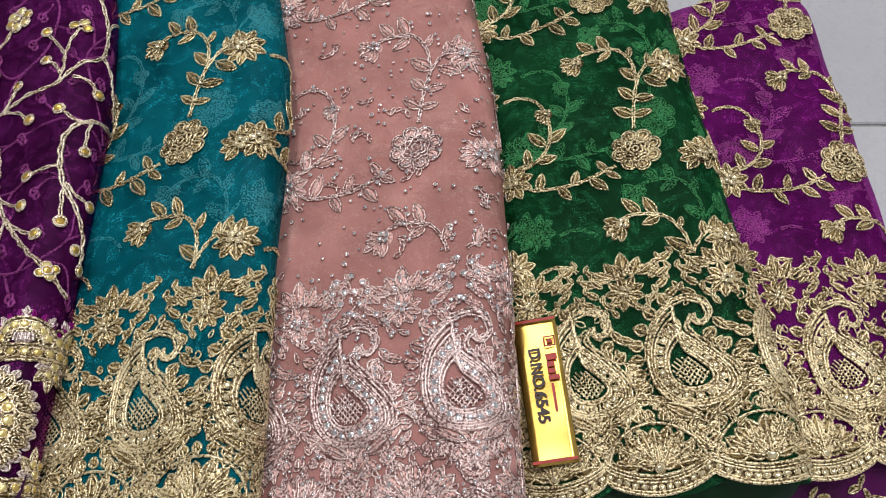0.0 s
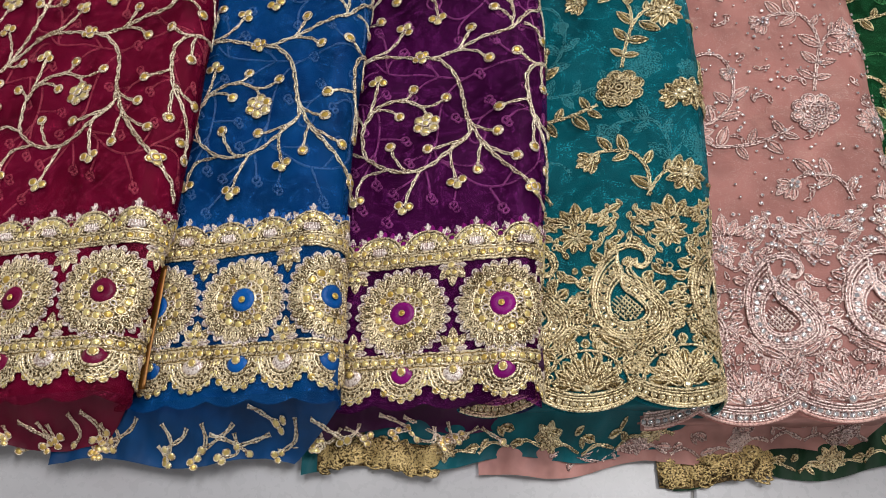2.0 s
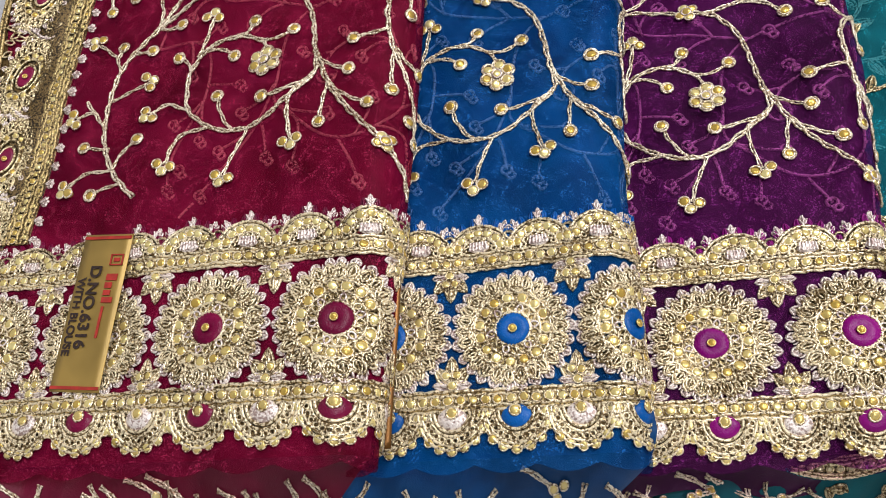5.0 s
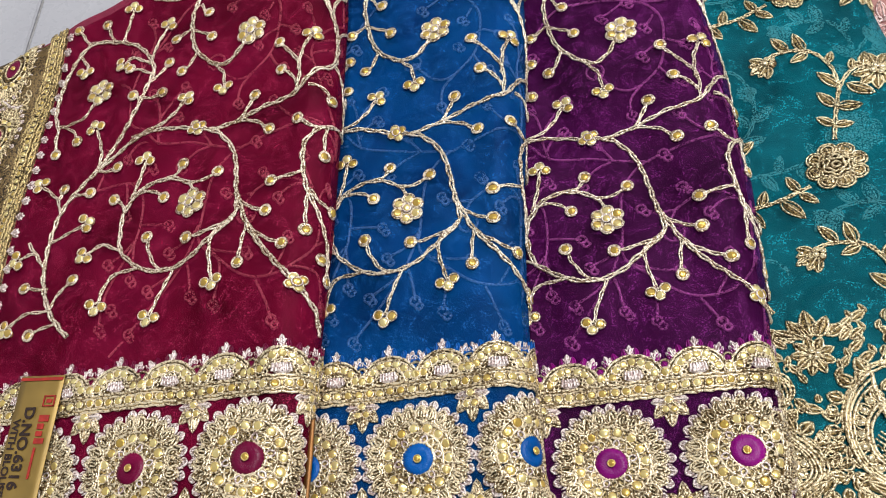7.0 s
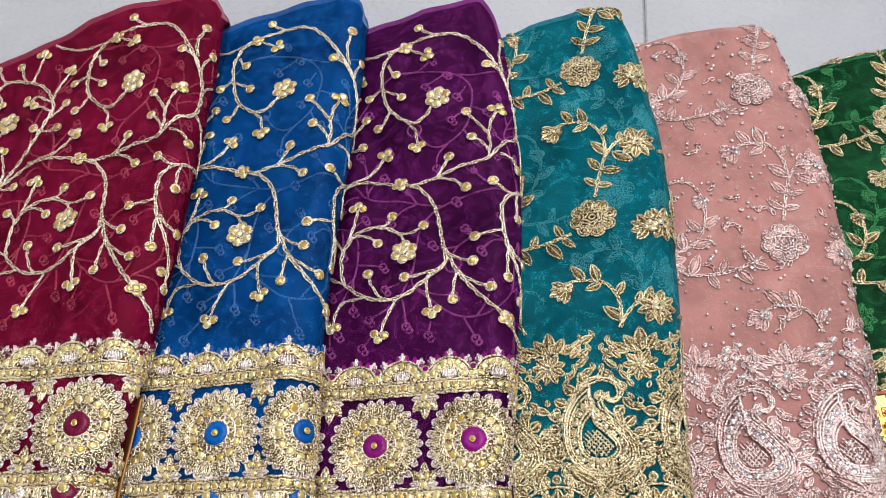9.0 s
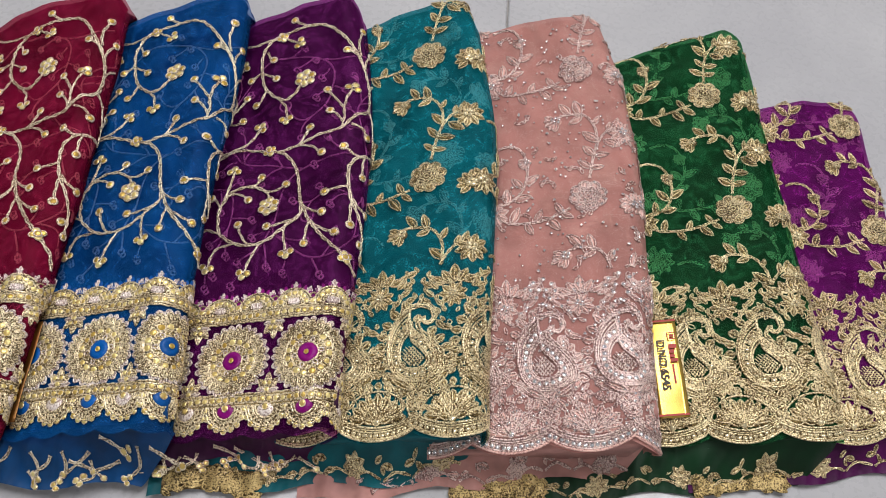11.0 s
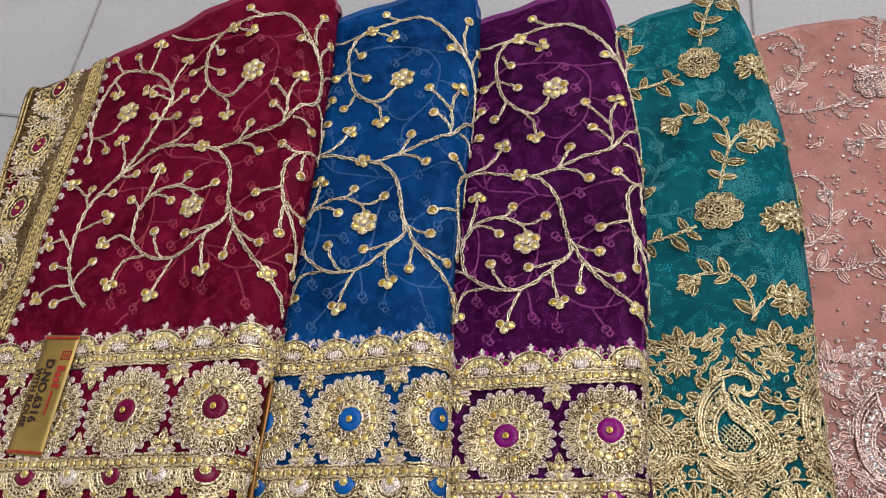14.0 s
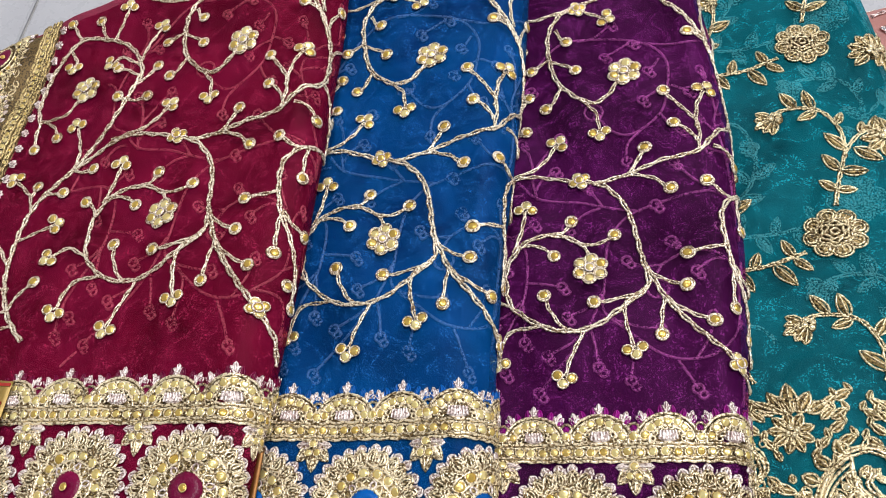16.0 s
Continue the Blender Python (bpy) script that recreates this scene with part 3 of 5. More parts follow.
# ---- sarees with trailing cords and round medallions ----
def medallion(pack, c, parent, satin, R):
    s = Stitch()
    s.disc(c, R * 0.91, 3, n=40, h=0.0006, dome=0.0002)
    n, loops = 26, []
    rnd = random.Random(int(c[0] * 1e5) + 7)
    for k in range(n):
        w = 2 * math.pi * (k + 0.2 * rnd.random()) / n
        d = np.array([math.cos(w), math.sin(w)])
        at = np.asarray(c)
        loop = Stitch()
        loop.petal(at + d * R * 0.66, R * 0.30, 0.0060, w + rnd.uniform(-0.12, 0.12), 0, r=0.00075, h=0.0017)
        loop.petal(at + d * R * 0.71, R * 0.20, 0.0032, w + rnd.uniform(-0.1, 0.1), 0, r=0.00055, h=0.0021)
        loop.tube(np.array([at + d * R * 0.74, at + d * R * 0.88]), 0.0005, 0.0022, 0, sides=4)
        loops.append(loop)
        side = w + math.pi / n
        e = np.array([math.cos(side), math.sin(side)])
        s.petal(at + d * R * 0.92, R * rnd.uniform(0.11, 0.15), 0.0038, w + rnd.uniform(-0.2, 0.2), 2, 2, r=0.0006, h=0.0010)
        s.tube(np.array([at + e * R * 0.80, at + e * R * 0.90, at + e * R * 0.99]), 0.0008, 0.0010, 2, taper=True, sides=4)
    for rad, th in ((0.65, 0.0009), (0.46, 0.0008), (0.29, 0.0009)):
        s.ring(c, R * rad, th, 0, n=56, h=0.0014)
    for k in range(15):
        w = 2 * math.pi * k / 15
        s.sequin((c[0] + R * 0.555 * math.cos(w), c[1] + R * 0.555 * math.sin(w)), rnd.uniform(0.0021, 0.0026), 0, 1, h=0.0013)
    for k in range(18):
        w = 2 * math.pi * (k + 0.5) / 18
        d = np.array([math.cos(w), math.sin(w)])
        s.petal(np.asarray(c) + d * R * 0.30, R * 0.14, 0.0026, w, 2 if k % 3 == 0 else 0, r=0.0005, h=0.0014)
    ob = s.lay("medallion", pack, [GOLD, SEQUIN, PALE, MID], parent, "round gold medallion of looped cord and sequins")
    for loop in loops:
        loop.lay("loop", pack, [GOLD], ob)
    eye = Stitch()
    m = 60
    t = np.linspace(0, 2 * math.pi, m, endpoint=False)
    odd = np.where(np.arange(m) % 2 == 0, 1.0, 0.0)
    uneven = np.array([rnd.uniform(-1, 1) for _ in range(m)])
    rows = []
    for f, hh, ridge in ((0.272, 0.0004, 0.0), (0.262, 0.0016, 0.0005), (0.17, 0.0021, 0.0007), (0.08, 0.0017, 0.0003)):
        rad = R * f * (1 + (0.05 * uneven + 0.04 * odd if f > 0.2 else 0))
        rows.append(np.c_[c[0] + rad * np.cos(t), c[1] + rad * np.sin(t), hh + ridge * odd])
    eye.add(np.vstack(rows + [[(c[0], c[1], 0.0014)]]), [(k * m + i, k * m + (i + 1) % m, (k + 1) * m + (i + 1) % m, (k + 1) * m + i) for k in range(3) for i in range(m)]
            + [(3 * m + i, 3 * m + (i + 1) % m, 4 * m) for i in range(m)], 0)
    eye.lay("medallion_centre", pack, [satin], ob, "satin-stitched coloured centre")
    bead = Stitch().sequin(c, 0.0016, 0, 0, h=0.0030)
    bead.lay("bead", pack, [SEQUIN], ob)


def spray(pack, c, up, parent):
    """A three-petalled drop between two medallions."""
    s = Stitch()
    for k, w in enumerate((-0.75, 0.0, 0.75)):
        s.petal(c, 0.0125 if k == 1 else 0.0105, 0.0052, up * math.pi / 2 + w, 0, 0, r=0.0007)
    for w in (-1.5, 1.5):
        s.petal(c, 0.008, 0.0036, up * math.pi / 2 + w, 2, 2, r=0.0006)
    for w in (-0.4, 0.4):
        s.sequin((c[0] + 0.0052 * math.sin(w), c[1] + up * 0.0048 * math.cos(w)), 0.0018, h=0.0022)
    s.sequin(c, 0.0019, h=0.0022)
    s.lay("petal_drop", pack, [GOLD, SEQUIN, PALE], parent)


def cord_row(s, u0, u1, v, r=0.0008, mat=0, wob=0.0003):
    u = np.arange(u0, u1, 0.0016)
    s.tube(np.c_[u, v + wob * np.sin(u * 900)], r, r, mat, sides=5)


def strip_sheet(s, u0, u1, v0, v1, h, mat):
    u = np.arange(u0, u1, 0.004)
    n = len(u)
    rows = [np.c_[u, np.full(n, v), np.full(n, hh)] for v, hh in ((v0, -0.0005), (v0 + 0.0005, h), ((v0 + v1) / 2, h), (v1 - 0.0005, h), (v1, -0.0005))]
    faces = [(k * n + i, k * n + i + 1, (k + 1) * n + i + 1, (k + 1) * n + i) for k in range(4) for i in range(n - 1)]
    s.add(np.vstack(rows), faces, mat)


def arch(c, r, up, n=16, stretch=1.0):
    w = np.linspace(0, math.pi, n)
    return np.c_[c[0] + r * np.cos(w), c[1] + up * stretch * r * np.sin(w)]


def cords(pack, parent, u0, u1, rows, dv):
    for v in rows:
        s = Stitch()
        cord_row(s, u0, u1, v + dv)
        s.lay("cord", pack, [GOLD], parent)


def upper_band(pack, u0, u1, first, parent, half, dv, satin):
    s = Stitch()
    strip_sheet(s, u0, u1, 0.1985, 0.2066, 0.0007, 0)
    ob = s.lay("upper_band", pack, [MID], parent, "gold corded band above the medallions", shift=(0, dv))
    cords(pack, ob, u0, u1, (0.1985, 0.2002, 0.2047, 0.2064), dv)
    q = Stitch()
    for u in np.arange(u0, u1, 0.0052):
        q.sequin((u, 0.2025), 0.0020, h=0.0016)
    tagged(q.lay("sequin_trim", pack, [GOLD, SEQUIN], parent, shift=(0, dv)), kind="stuff")
    k0 = math.floor((u0 - first) / half)
    for k in range(k0, int((u1 - first) / half) + 2):
        cu = first + k * half + half / 2
        if not u0 - 0.01 < cu < u1 + 0.01:
            continue
        a = Stitch()
        c = (cu, 0.2062)
        a.sheet(np.vstack([arch(c, 0.0138, 1, 20, 0.95), [[cu, 0.2055]]]), 0.0008, 3, (cu, 0.211))
        for f in (1.0, 0.86, 0.58):
            a.tube(arch(c, 0.0140 * f, 1, 22, 0.95), 0.0008, 0.0013, 0)
        a.disc((cu, 0.2095), 0.0048, 2, 0.0028, n=14, h=0.0014, dome=0.0008)
        for j in range(6):
            a.tube(np.array([(cu + (j - 2.5) * 0.0015, 0.2078), (cu + (j - 2.5) * 0.0013, 0.2117)]), 0.0006, 0.0020, 2, sides=4)
        for w in np.linspace(0.35, math.pi - 0.35, 7):
            a.sequin((cu + 0.0102 * math.cos(w), 0.2062 + 0.0100 * math.sin(w)), 0.0021, h=0.0016)
        for w in np.linspace(0.35, math.pi - 0.35, 8):
            o = np.array([cu + 0.0138 * math.cos(w), 0.2062 + 0.0128 * math.sin(w)])
            a.petal(o, 0.0046, 0.0024, w * 0.4 + math.pi * 0.3, 4, 4, r=0.0005, h=0.0005)
        for w in (math.pi * 0.25, math.pi / 2, math.pi * 0.75):
            d = np.array([math.cos(w), math.sin(w)])
            o = np.array([cu, 0.2062]) + d * np.array([0.0142, 0.0134])
            for turn in (-0.5, 0.0, 0.5):
                a.petal(o, 0.0056 if turn == 0 else 0.0042, 0.0022, w * 0.4 + math.pi * 0.3 + turn, 2, 2, r=0.0005)
        for w in np.linspace(0.2, math.pi - 0.2, 8):
            a.ring((cu + 0.0068 * math.cos(w), 0.2068 + 0.0066 * math.sin(w)), 0.0011, 0.0005, 0, n=8, h=0.0015)
        for e in (-1, 1):
            a.sequin((cu + e * half / 2, 0.2092), 0.0022, h=0.0018)
            a.ring((cu + e * half / 2, 0.2130), 0.0024, 0.0007, 0, n=10, h=0.0014)
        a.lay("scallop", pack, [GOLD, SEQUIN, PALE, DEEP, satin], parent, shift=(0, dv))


def lower_band(pack, u0, u1, first, parent, satin, half, dv):
    s = Stitch()
    strip_sheet(s, u0, u1, 0.1355, 0.1440, 0.0007, 0)
    ob = s.lay("lower_band", pack, [MID], parent, "gold corded band below the medallions", shift=(0, dv))
    cords(pack, ob, u0, u1, (0.1355, 0.1376, 0.1421, 0.1440), dv)
    q = Stitch()
    for u in np.arange(u0, u1, 0.0052):
        q.sequin((u, 0.1399), 0.0020, h=0.0016)
    tagged(q.lay("sequin_trim", pack, [GOLD, SEQUIN], parent, shift=(0, dv)), kind="stuff")
    k0 = math.floor((u0 - first) / half)
    for k in range(k0, int((u1 - first) / half) + 2):
        cu = first + k * half
        if not u0 - 0.01 < cu < u1 + 0.01:
            continue
        c, a = (cu, 0.1352), Stitch()
        a.sheet(np.vstack([arch(c, 0.0140, -1, 22, 1.1), [[cu, 0.1362]]])[::-1], 0.0007, 4, (cu, 0.130))
        for f in (1.0, 0.88, 0.64, 0.52):
            a.tube(arch(c, 0.0140 * f, -1, 24, 1.1), 0.0008, 0.0013, 0)
        for w in np.linspace(0.15, math.pi - 0.15, 12):
            a.ring((cu + 0.0106 * math.cos(w), 0.1352 - 0.0117 * math.sin(w)), 0.0012, 0.0005, 0, n=8, h=0.0013)
        for w in np.linspace(0.1, math.pi - 0.1, 9):
            a.sequin((cu + 0.0142 * math.cos(w), 0.1352 - 0.0156 * math.sin(w)), 0.0019, h=0.0014)
        a.disc((cu, 0.1325), 0.0062, 3 if k % 2 == 0 else 2, 0.0048, n=16, h=0.0015, dome=0.0006)
        a.sequin((cu, 0.1345), 0.0022, h=0.0024)
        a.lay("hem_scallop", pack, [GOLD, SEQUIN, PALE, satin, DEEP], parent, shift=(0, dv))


def vine_saree(pack, name, label, colour, satin_colour, anchor, first, group, step, dv, stretch, big=0.0262, clear=0.50):
    top = thing("folded_saree", label, "saree", group)
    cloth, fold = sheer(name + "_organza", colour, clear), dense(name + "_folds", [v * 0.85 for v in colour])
    satin = dense(name + "_satin", satin_colour, 0.35)
    half = step / 2
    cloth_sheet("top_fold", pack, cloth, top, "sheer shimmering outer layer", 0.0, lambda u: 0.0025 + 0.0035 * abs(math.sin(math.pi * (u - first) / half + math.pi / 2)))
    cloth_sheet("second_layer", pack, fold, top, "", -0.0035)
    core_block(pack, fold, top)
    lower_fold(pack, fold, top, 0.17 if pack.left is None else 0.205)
    u0, u1 = pack.edge - pack.width + 0.002, pack.edge + 0.020
    inner = u0 if pack.left is None else pack.edge - 0.180

    def fits(p, lo=None):
        return (inner if lo is None else lo) < p[0] < float(pack.side(p[1])) + 0.012 and p[1] < pack.top_v(max(pack.edge - p[0], 0)) + 0.002 and p[1] > 0.228

    def head(end, p, turn, ghost=False):
        s = Stitch()
        if end == "d":
            s.sequin(p, 0.0023, h=0.0014)
            s.ring(p, 0.0030, 0.0006, 0, n=12, h=0.0010)
        elif end == "t":
            for k in range(3):
                w = turn + (k - 1) * 1.5
                s.sequin((p[0] + 0.0034 * math.cos(w), p[1] + 0.0034 * math.sin(w)), 0.0024, h=0.0014)
        elif end in "fF":
            n, r = (4, 0.0031) if end == "f" else (6, 0.0055)
            q = 0.0022 if end == "f" else 0.0025
            for k in range(n):
                w = 2 * math.pi * k / n + 0.4
                s.sequin((p[0] + r * math.cos(w), p[1] + r * math.sin(w)), q, h=0.0014)
                if end == "F":
                    s.ring((p[0] + r * math.cos(w), p[1] + r * math.sin(w)), 0.0032, 0.0005, 0, n=11, h=0.0010)
            s.sequin(p, 0.0022, 2, 1, h=0.0022)
        s.lay({"d": "sequin", "t": "sequin_trefoil", "f": "sequin_flower", "F": "sequin_flower"}[end], pack, [CORD, SEQUIN, PALE], top)

    rnd = random.Random(int(pack.seed * 10))

    def draw(end, nums, thick):
        p = pairs(nums)
        p = np.c_[p[:, 0] + stretch[2] * p[:, 1], p[:, 1] * np.where(p[:, 1] > 0, stretch[0], stretch[1])] + np.asarray(anchor)
        q = curve(p, 0.0013)
        keep = np.array([fits(x) for x in q])
        if not keep.any():
            return
        lo, hi = np.argmax(keep), len(keep) - np.argmax(keep[::-1])
        seg = q[lo:hi]
        if len(seg) > 2:
            seg = seg + np.c_[0.00025 * np.sin(np.arange(len(seg)) * 0.9), 0.00025 * np.cos(np.arange(len(seg)) * 0.7)]
            Stitch().rope(seg, thick * rnd.uniform(0.9, 1.08)).lay("vine", pack, [CORD], top)
        if end and hi == len(q):
            d = q[-1] - q[-2]
            head(end, q[-1], math.atan2(d[1], d[0]))

    trailing_vine((lambda e, *n: draw(e, n, 0.00083), lambda e, *n: draw(e, n, 0.00065)))

    # the layer below repeats the pattern, turned and shifted; it shows faintly through the sheer one
    def under(end, nums):
        p = pairs(nums) * np.array([-1, 1]) + np.asarray(anchor) + np.array([-0.02, -0.012])
        q = curve(p, 0.002)
        q = q[[fits(x) for x in q]]
        s = Stitch()
        if len(q) > 2:
            s.tube(q, 0.0008, -0.0022, 0, sides=4)
            if end:
                s.ring(q[-1], 0.0024 if end != "F" else 0.005, 0.0008, 0, n=10, h=-0.0022)
                s.ring(q[-1] + np.array([0.002, -0.003]), 0.0018, 0.0009, 0, n=8, h=-0.0022)
            s.lay("faint_vine", pack, [GLITTER], top)

    trailing_vine((lambda e, *n: under(e, n), lambda e, *n: under(e, n)))

    bu0 = u0
    for k in range(-6, 7):
        cu = first + k * step
        if bu0 - 0.01 < cu < u1 - 0.002:
            medallion(pack, (cu, 0.1695 + dv), top, satin, big)
        if bu0 < cu + half < u1 - 0.004:
            spray(pack, (cu + half, 0.1965 + dv), -1, top)
            spray(pack, (cu + half, 0.1462 + dv), 1, top)
    upper_band(pack, bu0, u1, first, top, half, dv, satin)
    lower_band(pack, bu0, u1, first, top, satin, half, dv)
    low = Stitch()
    for k in range(17):
        x, v = pack.edge - 0.034 - 0.0088 * k + rnd.uniform(-0.006, 0.006), rnd.uniform(pack.low + 0.010, 0.112)
        w, ln = rnd.uniform(3.3, 5.9), rnd.uniform(0.014, 0.030)
        path = curve([(x, v), (x + ln * 0.5 * math.cos(w + 0.4), v + 0.4 * ln * math.sin(w)), (x + ln * math.cos(w), max(v + ln * 0.8 * math.sin(w), pack.low + 0.003))])
        low.rope(path, 0.0007)
        low.sequin(path[-1], 0.0020)
        if k % 2:
            low.sequin(path[-1] + np.array([0.004, 0.002]), 0.0019)
            low.sequin(path[-1] + np.array([0.002, -0.003]), 0.0018)
    low.lay("lower_vine", pack, [CORD, SEQUIN], top, where=pack.lower)
    return top, satin


GROUP = "row of folded sarees"
RED = Pack(-0.331, 0.229, 0.079, 0.33, 0.030, [(0, 0.488), (0.010, 0.499), (0.04, 0.500), (0.081, 0.499), (0.106, 0.493), (0.127, 0.484), (0.173, 0.467), (0.21, 0.454), (0.229, 0.436)], low=0.094, floor=0.016, seed=1.0, left=0.229, bow=((0.11, -0.015), (0.135, -0.012), (0.155, -0.0085), (0.2, -0.0035), (0.24, 0.002), (0.28, 0.006), (0.34, 0.01), (0.43, 0.012), (0.48, 0.01)))
BLUE = Pack(-0.218, 0.160, 0.080, 0.33, 0.031, [(0, 0.488), (0.005, 0.499), (0.02, 0.502), (0.045, 0.502), (0.0765, 0.496), (0.103, 0.490), (0.16, 0.475)], low=0.085, floor=0.012, seed=2.3, bow=((0.12, -0.01), (0.16, -0.01), (0.25, -0.009), (0.31, -0.006), (0.38, -0.0015), (0.43, 0.001), (0.48, 0.001)))
PURPLE = Pack(-0.110, 0.155, 0.079, 0.34, 0.031, [(0, 0.480), (0.005, 0.491), (0.014, 0.503), (0.055, 0.504), (0.086, 0.497), (0.111, 0.491), (0.16, 0.48)], low=0.095, floor=0.014, seed=3.1, rise=0.05, bow=((0.12, -0.005), (0.16, -0.004), (0.2, -0.001), (0.25, 0.003), (0.3, 0.005), (0.38, 0.004), (0.43, -0.001), (0.49, -0.008)))
TEAL = Pack(-0.008, 0.155, 0.080, 0.30, 0.033, [(0, 0.476), (0.004, 0.483), (0.012, 0.495), (0.036, 0.499), (0.076, 0.494), (0.105, 0.482), (0.16, 0.47)], hem=0.109, low=0.081, floor=0.005, seed=4.4, rise=0.05, bow=((0.12, -0.006), (0.16, -0.006), (0.19, -0.005), (0.23, -0.002), (0.27, 0.0), (0.33, 0.004), (0.37, 0.004), (0.4, 0.001), (0.44, -0.004), (0.48, -0.007)))
PINK = Pack(0.1095, 0.165, 0.077, 0.26, 0.046, [(0, 0.445), (0.005, 0.460), (0.011, 0.479), (0.024, 0.490), (0.072, 0.492), (0.112, 0.486), (0.17, 0.47)], hem=0.103, low=0.077, floor=0.003, seed=5.2, rise=0.09, bow=((0.11, -0.005), (0.15, -0.005), (0.19, -0.004), (0.23, 0.0), (0.28, 0.002), (0.33, 0.004), (0.38, 0.003), (0.44, -0.002), (0.465, -0.007)))
GREEN = Pack(0.232, 0.165, 0.050, 0.22, 0.026, [(0, 0.481), (0.003, 0.492), (0.02, 0.499), (0.065, 0.492), (0.108, 0.479), (0.17, 0.46)], hem=0.116, low=0.074, floor=0.0015, seed=6.6, rise=0.075, bow=((0.12, 0.012), (0.2, 0.011), (0.25, 0.01), (0.3, 0.0085), (0.35, 0.007), (0.43, 0.006), (0.49, 0.002)))
MAGENTA = Pack(0.338, 0.155, 0.026, 0.03, 0.020, [(0, 0.415), (0.004, 0.427), (0.016, 0.437), (0.05, 0.438), (0.088, 0.428), (0.16, 0.41)], hem=0.118, low=0.085, floor=0.002, seed=7.3, rise=0.07)

red_saree, red_satin = vine_saree(RED, "wine_red", "folded wine-red organza saree with gold cord vines and medallion border", (0.150, 0.0012, 0.027), (0.17, 0.002, 0.04), (-0.3770, 0.3090), -0.3614, GROUP, 0.0555, 0.0015, (1.0, 1.0, 0.0))
vine_saree(BLUE, "royal_blue", "folded royal-blue organza saree with gold cord vines and medallion border", (0.0006, 0.060, 0.205), (0.001, 0.09, 0.36), (-0.2625, 0.2990), -0.2857, GROUP, 0.0525, 0.0, (1.065, 0.95, -0.08), 0.0252)
vine_saree(PURPLE, "deep_purple", "folded deep-purple organza saree with gold cord vines and medallion border", (0.046, 0.0010, 0.042), (0.26, 0.001, 0.19), (-0.1565, 0.2928), -0.1378, GROUP, 0.0575, -0.0035, (1.10, 0.93, -0.06))


# ---- sarees with rose sprays and a paisley border ----
PAISLEY = [(0, -26), (-10, -23.5), (-17, -15), (-19, -3), (-17, 9), (-12, 18), (-5, 24), (-5, 17), (-2, 10), (4, 4), (10, -3), (15, -10), (16, -18), (10, -24)]
HOOK = [(-18.5, 0), (-16.5, 10), (-12, 18.5), (-5, 25), (3, 27), (9, 24.5), (11, 19), (8.5, 14.5), (4.5, 15), (4, 18.5)]
FLANK = [(4, 18.5), (0.5, 13), (5, 6.5), (12, -1), (17.5, -9), (18.5, -17), (13, -25)]


def inside(poly, p):
    x, y = p
    odd = False
    for i in range(len(poly)):
        (x0, y0), (x1, y1) = poly[i - 1], poly[i]
        if (y0 > y) != (y1 > y) and x < (x1 - x0) * (y - y0) / (y1 - y0) + x0:
            odd = not odd
    return odd


class Yarn:
    """The materials of one embroidery: cord, petal filling, gem, ground."""

    def __init__(self, cord, fill, gem, ground):
        self.mats = [cord, gem, fill, ground]


def leaf_stitch(s, a, b, fill=2):
    a, b = np.asarray(a), np.asarray(b)
    d = b - a
    s.petal(a, float(np.linalg.norm(d)), float(np.linalg.norm(d)) * 0.45, math.atan2(d[1], d[0]), 0, fill, r=0.00062)
    return s


def rose_motif(c, r):
    """A full-blown rose: the heart and its petals."""
    c, s, petals = np.asarray(c, float), Stitch(), []
    s.disc(c, r * 0.62, 3, n=20, h=0.0005, dome=0.0006)
    for k in range(8):
        w = 2 * math.pi * k / 8 + 0.2
        d = np.array([math.cos(w), math.sin(w)])
        p = Stitch()
        p.disc(c + d * r * 0.70, r * 0.22, 2, r * 0.28, w, n=10, h=0.0008, dome=0.0006)
        for f in (1.0, 0.66):
            p.ring(c + d * r * (0.74 + 0.04 * f), r * 0.27 * f, 0.00062, 0, r * 0.31 * f, w, n=14, h=0.0010 + 0.0008 * (1 - f))
        for j in (-0.22, 0.0, 0.22):
            e = np.array([math.cos(w + j), math.sin(w + j)])
            p.tube(np.array([c + e * r * 0.52, c + e * r * 0.68, c + e * r * 0.84]), 0.00042, 0.0017, 0, sides=4)
        petals.append(p)
    t = np.linspace(0, 2 * math.pi, 49)[:-1]
    for f, bumps in ((0.56, 7), (0.42, 6), (0.28, 5)):
        q = r * f * (1 + 0.11 * np.cos(bumps * t + 9 * f))
        s.tube(np.c_[c[0] + q * np.cos(t), c[1] + q * np.sin(t)], 0.00068, 0.0019 + 0.0006 * (0.56 - f) / 0.28, 0, closed=True, sides=4)
    for k in range(6):
        w = 2 * math.pi * k / 6
        s.sequin(c + r * 0.35 * np.array([math.cos(w), math.sin(w)]), r * 0.07, 0, 1, h=0.0024, n=6)
    s.ring(c, r * 0.13, 0.0007, 0, n=9, h=0.0028)
    return s, petals


def bloom_motif(c, r, n=8, turn=0.0, spread=2 * math.pi):
    c, s, petals = np.asarray(c, float), Stitch(), []
    s.disc(c, r * 0.42, 3, n=12, h=0.0006)
    for k in range(n):
        w = turn + spread * (k + 0.5) / n - spread / 2
        d = np.array([math.cos(w), math.sin(w)])
        p = Stitch()
        p.petal(c + d * r * 0.22, r * 0.8, r * 0.46, w, 0, 2, r=0.0006)
        petals.append(p)
    for k in range(4):
        w = 2 * math.pi * k / 4 + turn
        s.sequin((c[0] + r * 0.2 * math.cos(w), c[1] + r * 0.2 * math.sin(w)), r * 0.13, 0, 1, h=0.0026, n=7)
    return s, petals


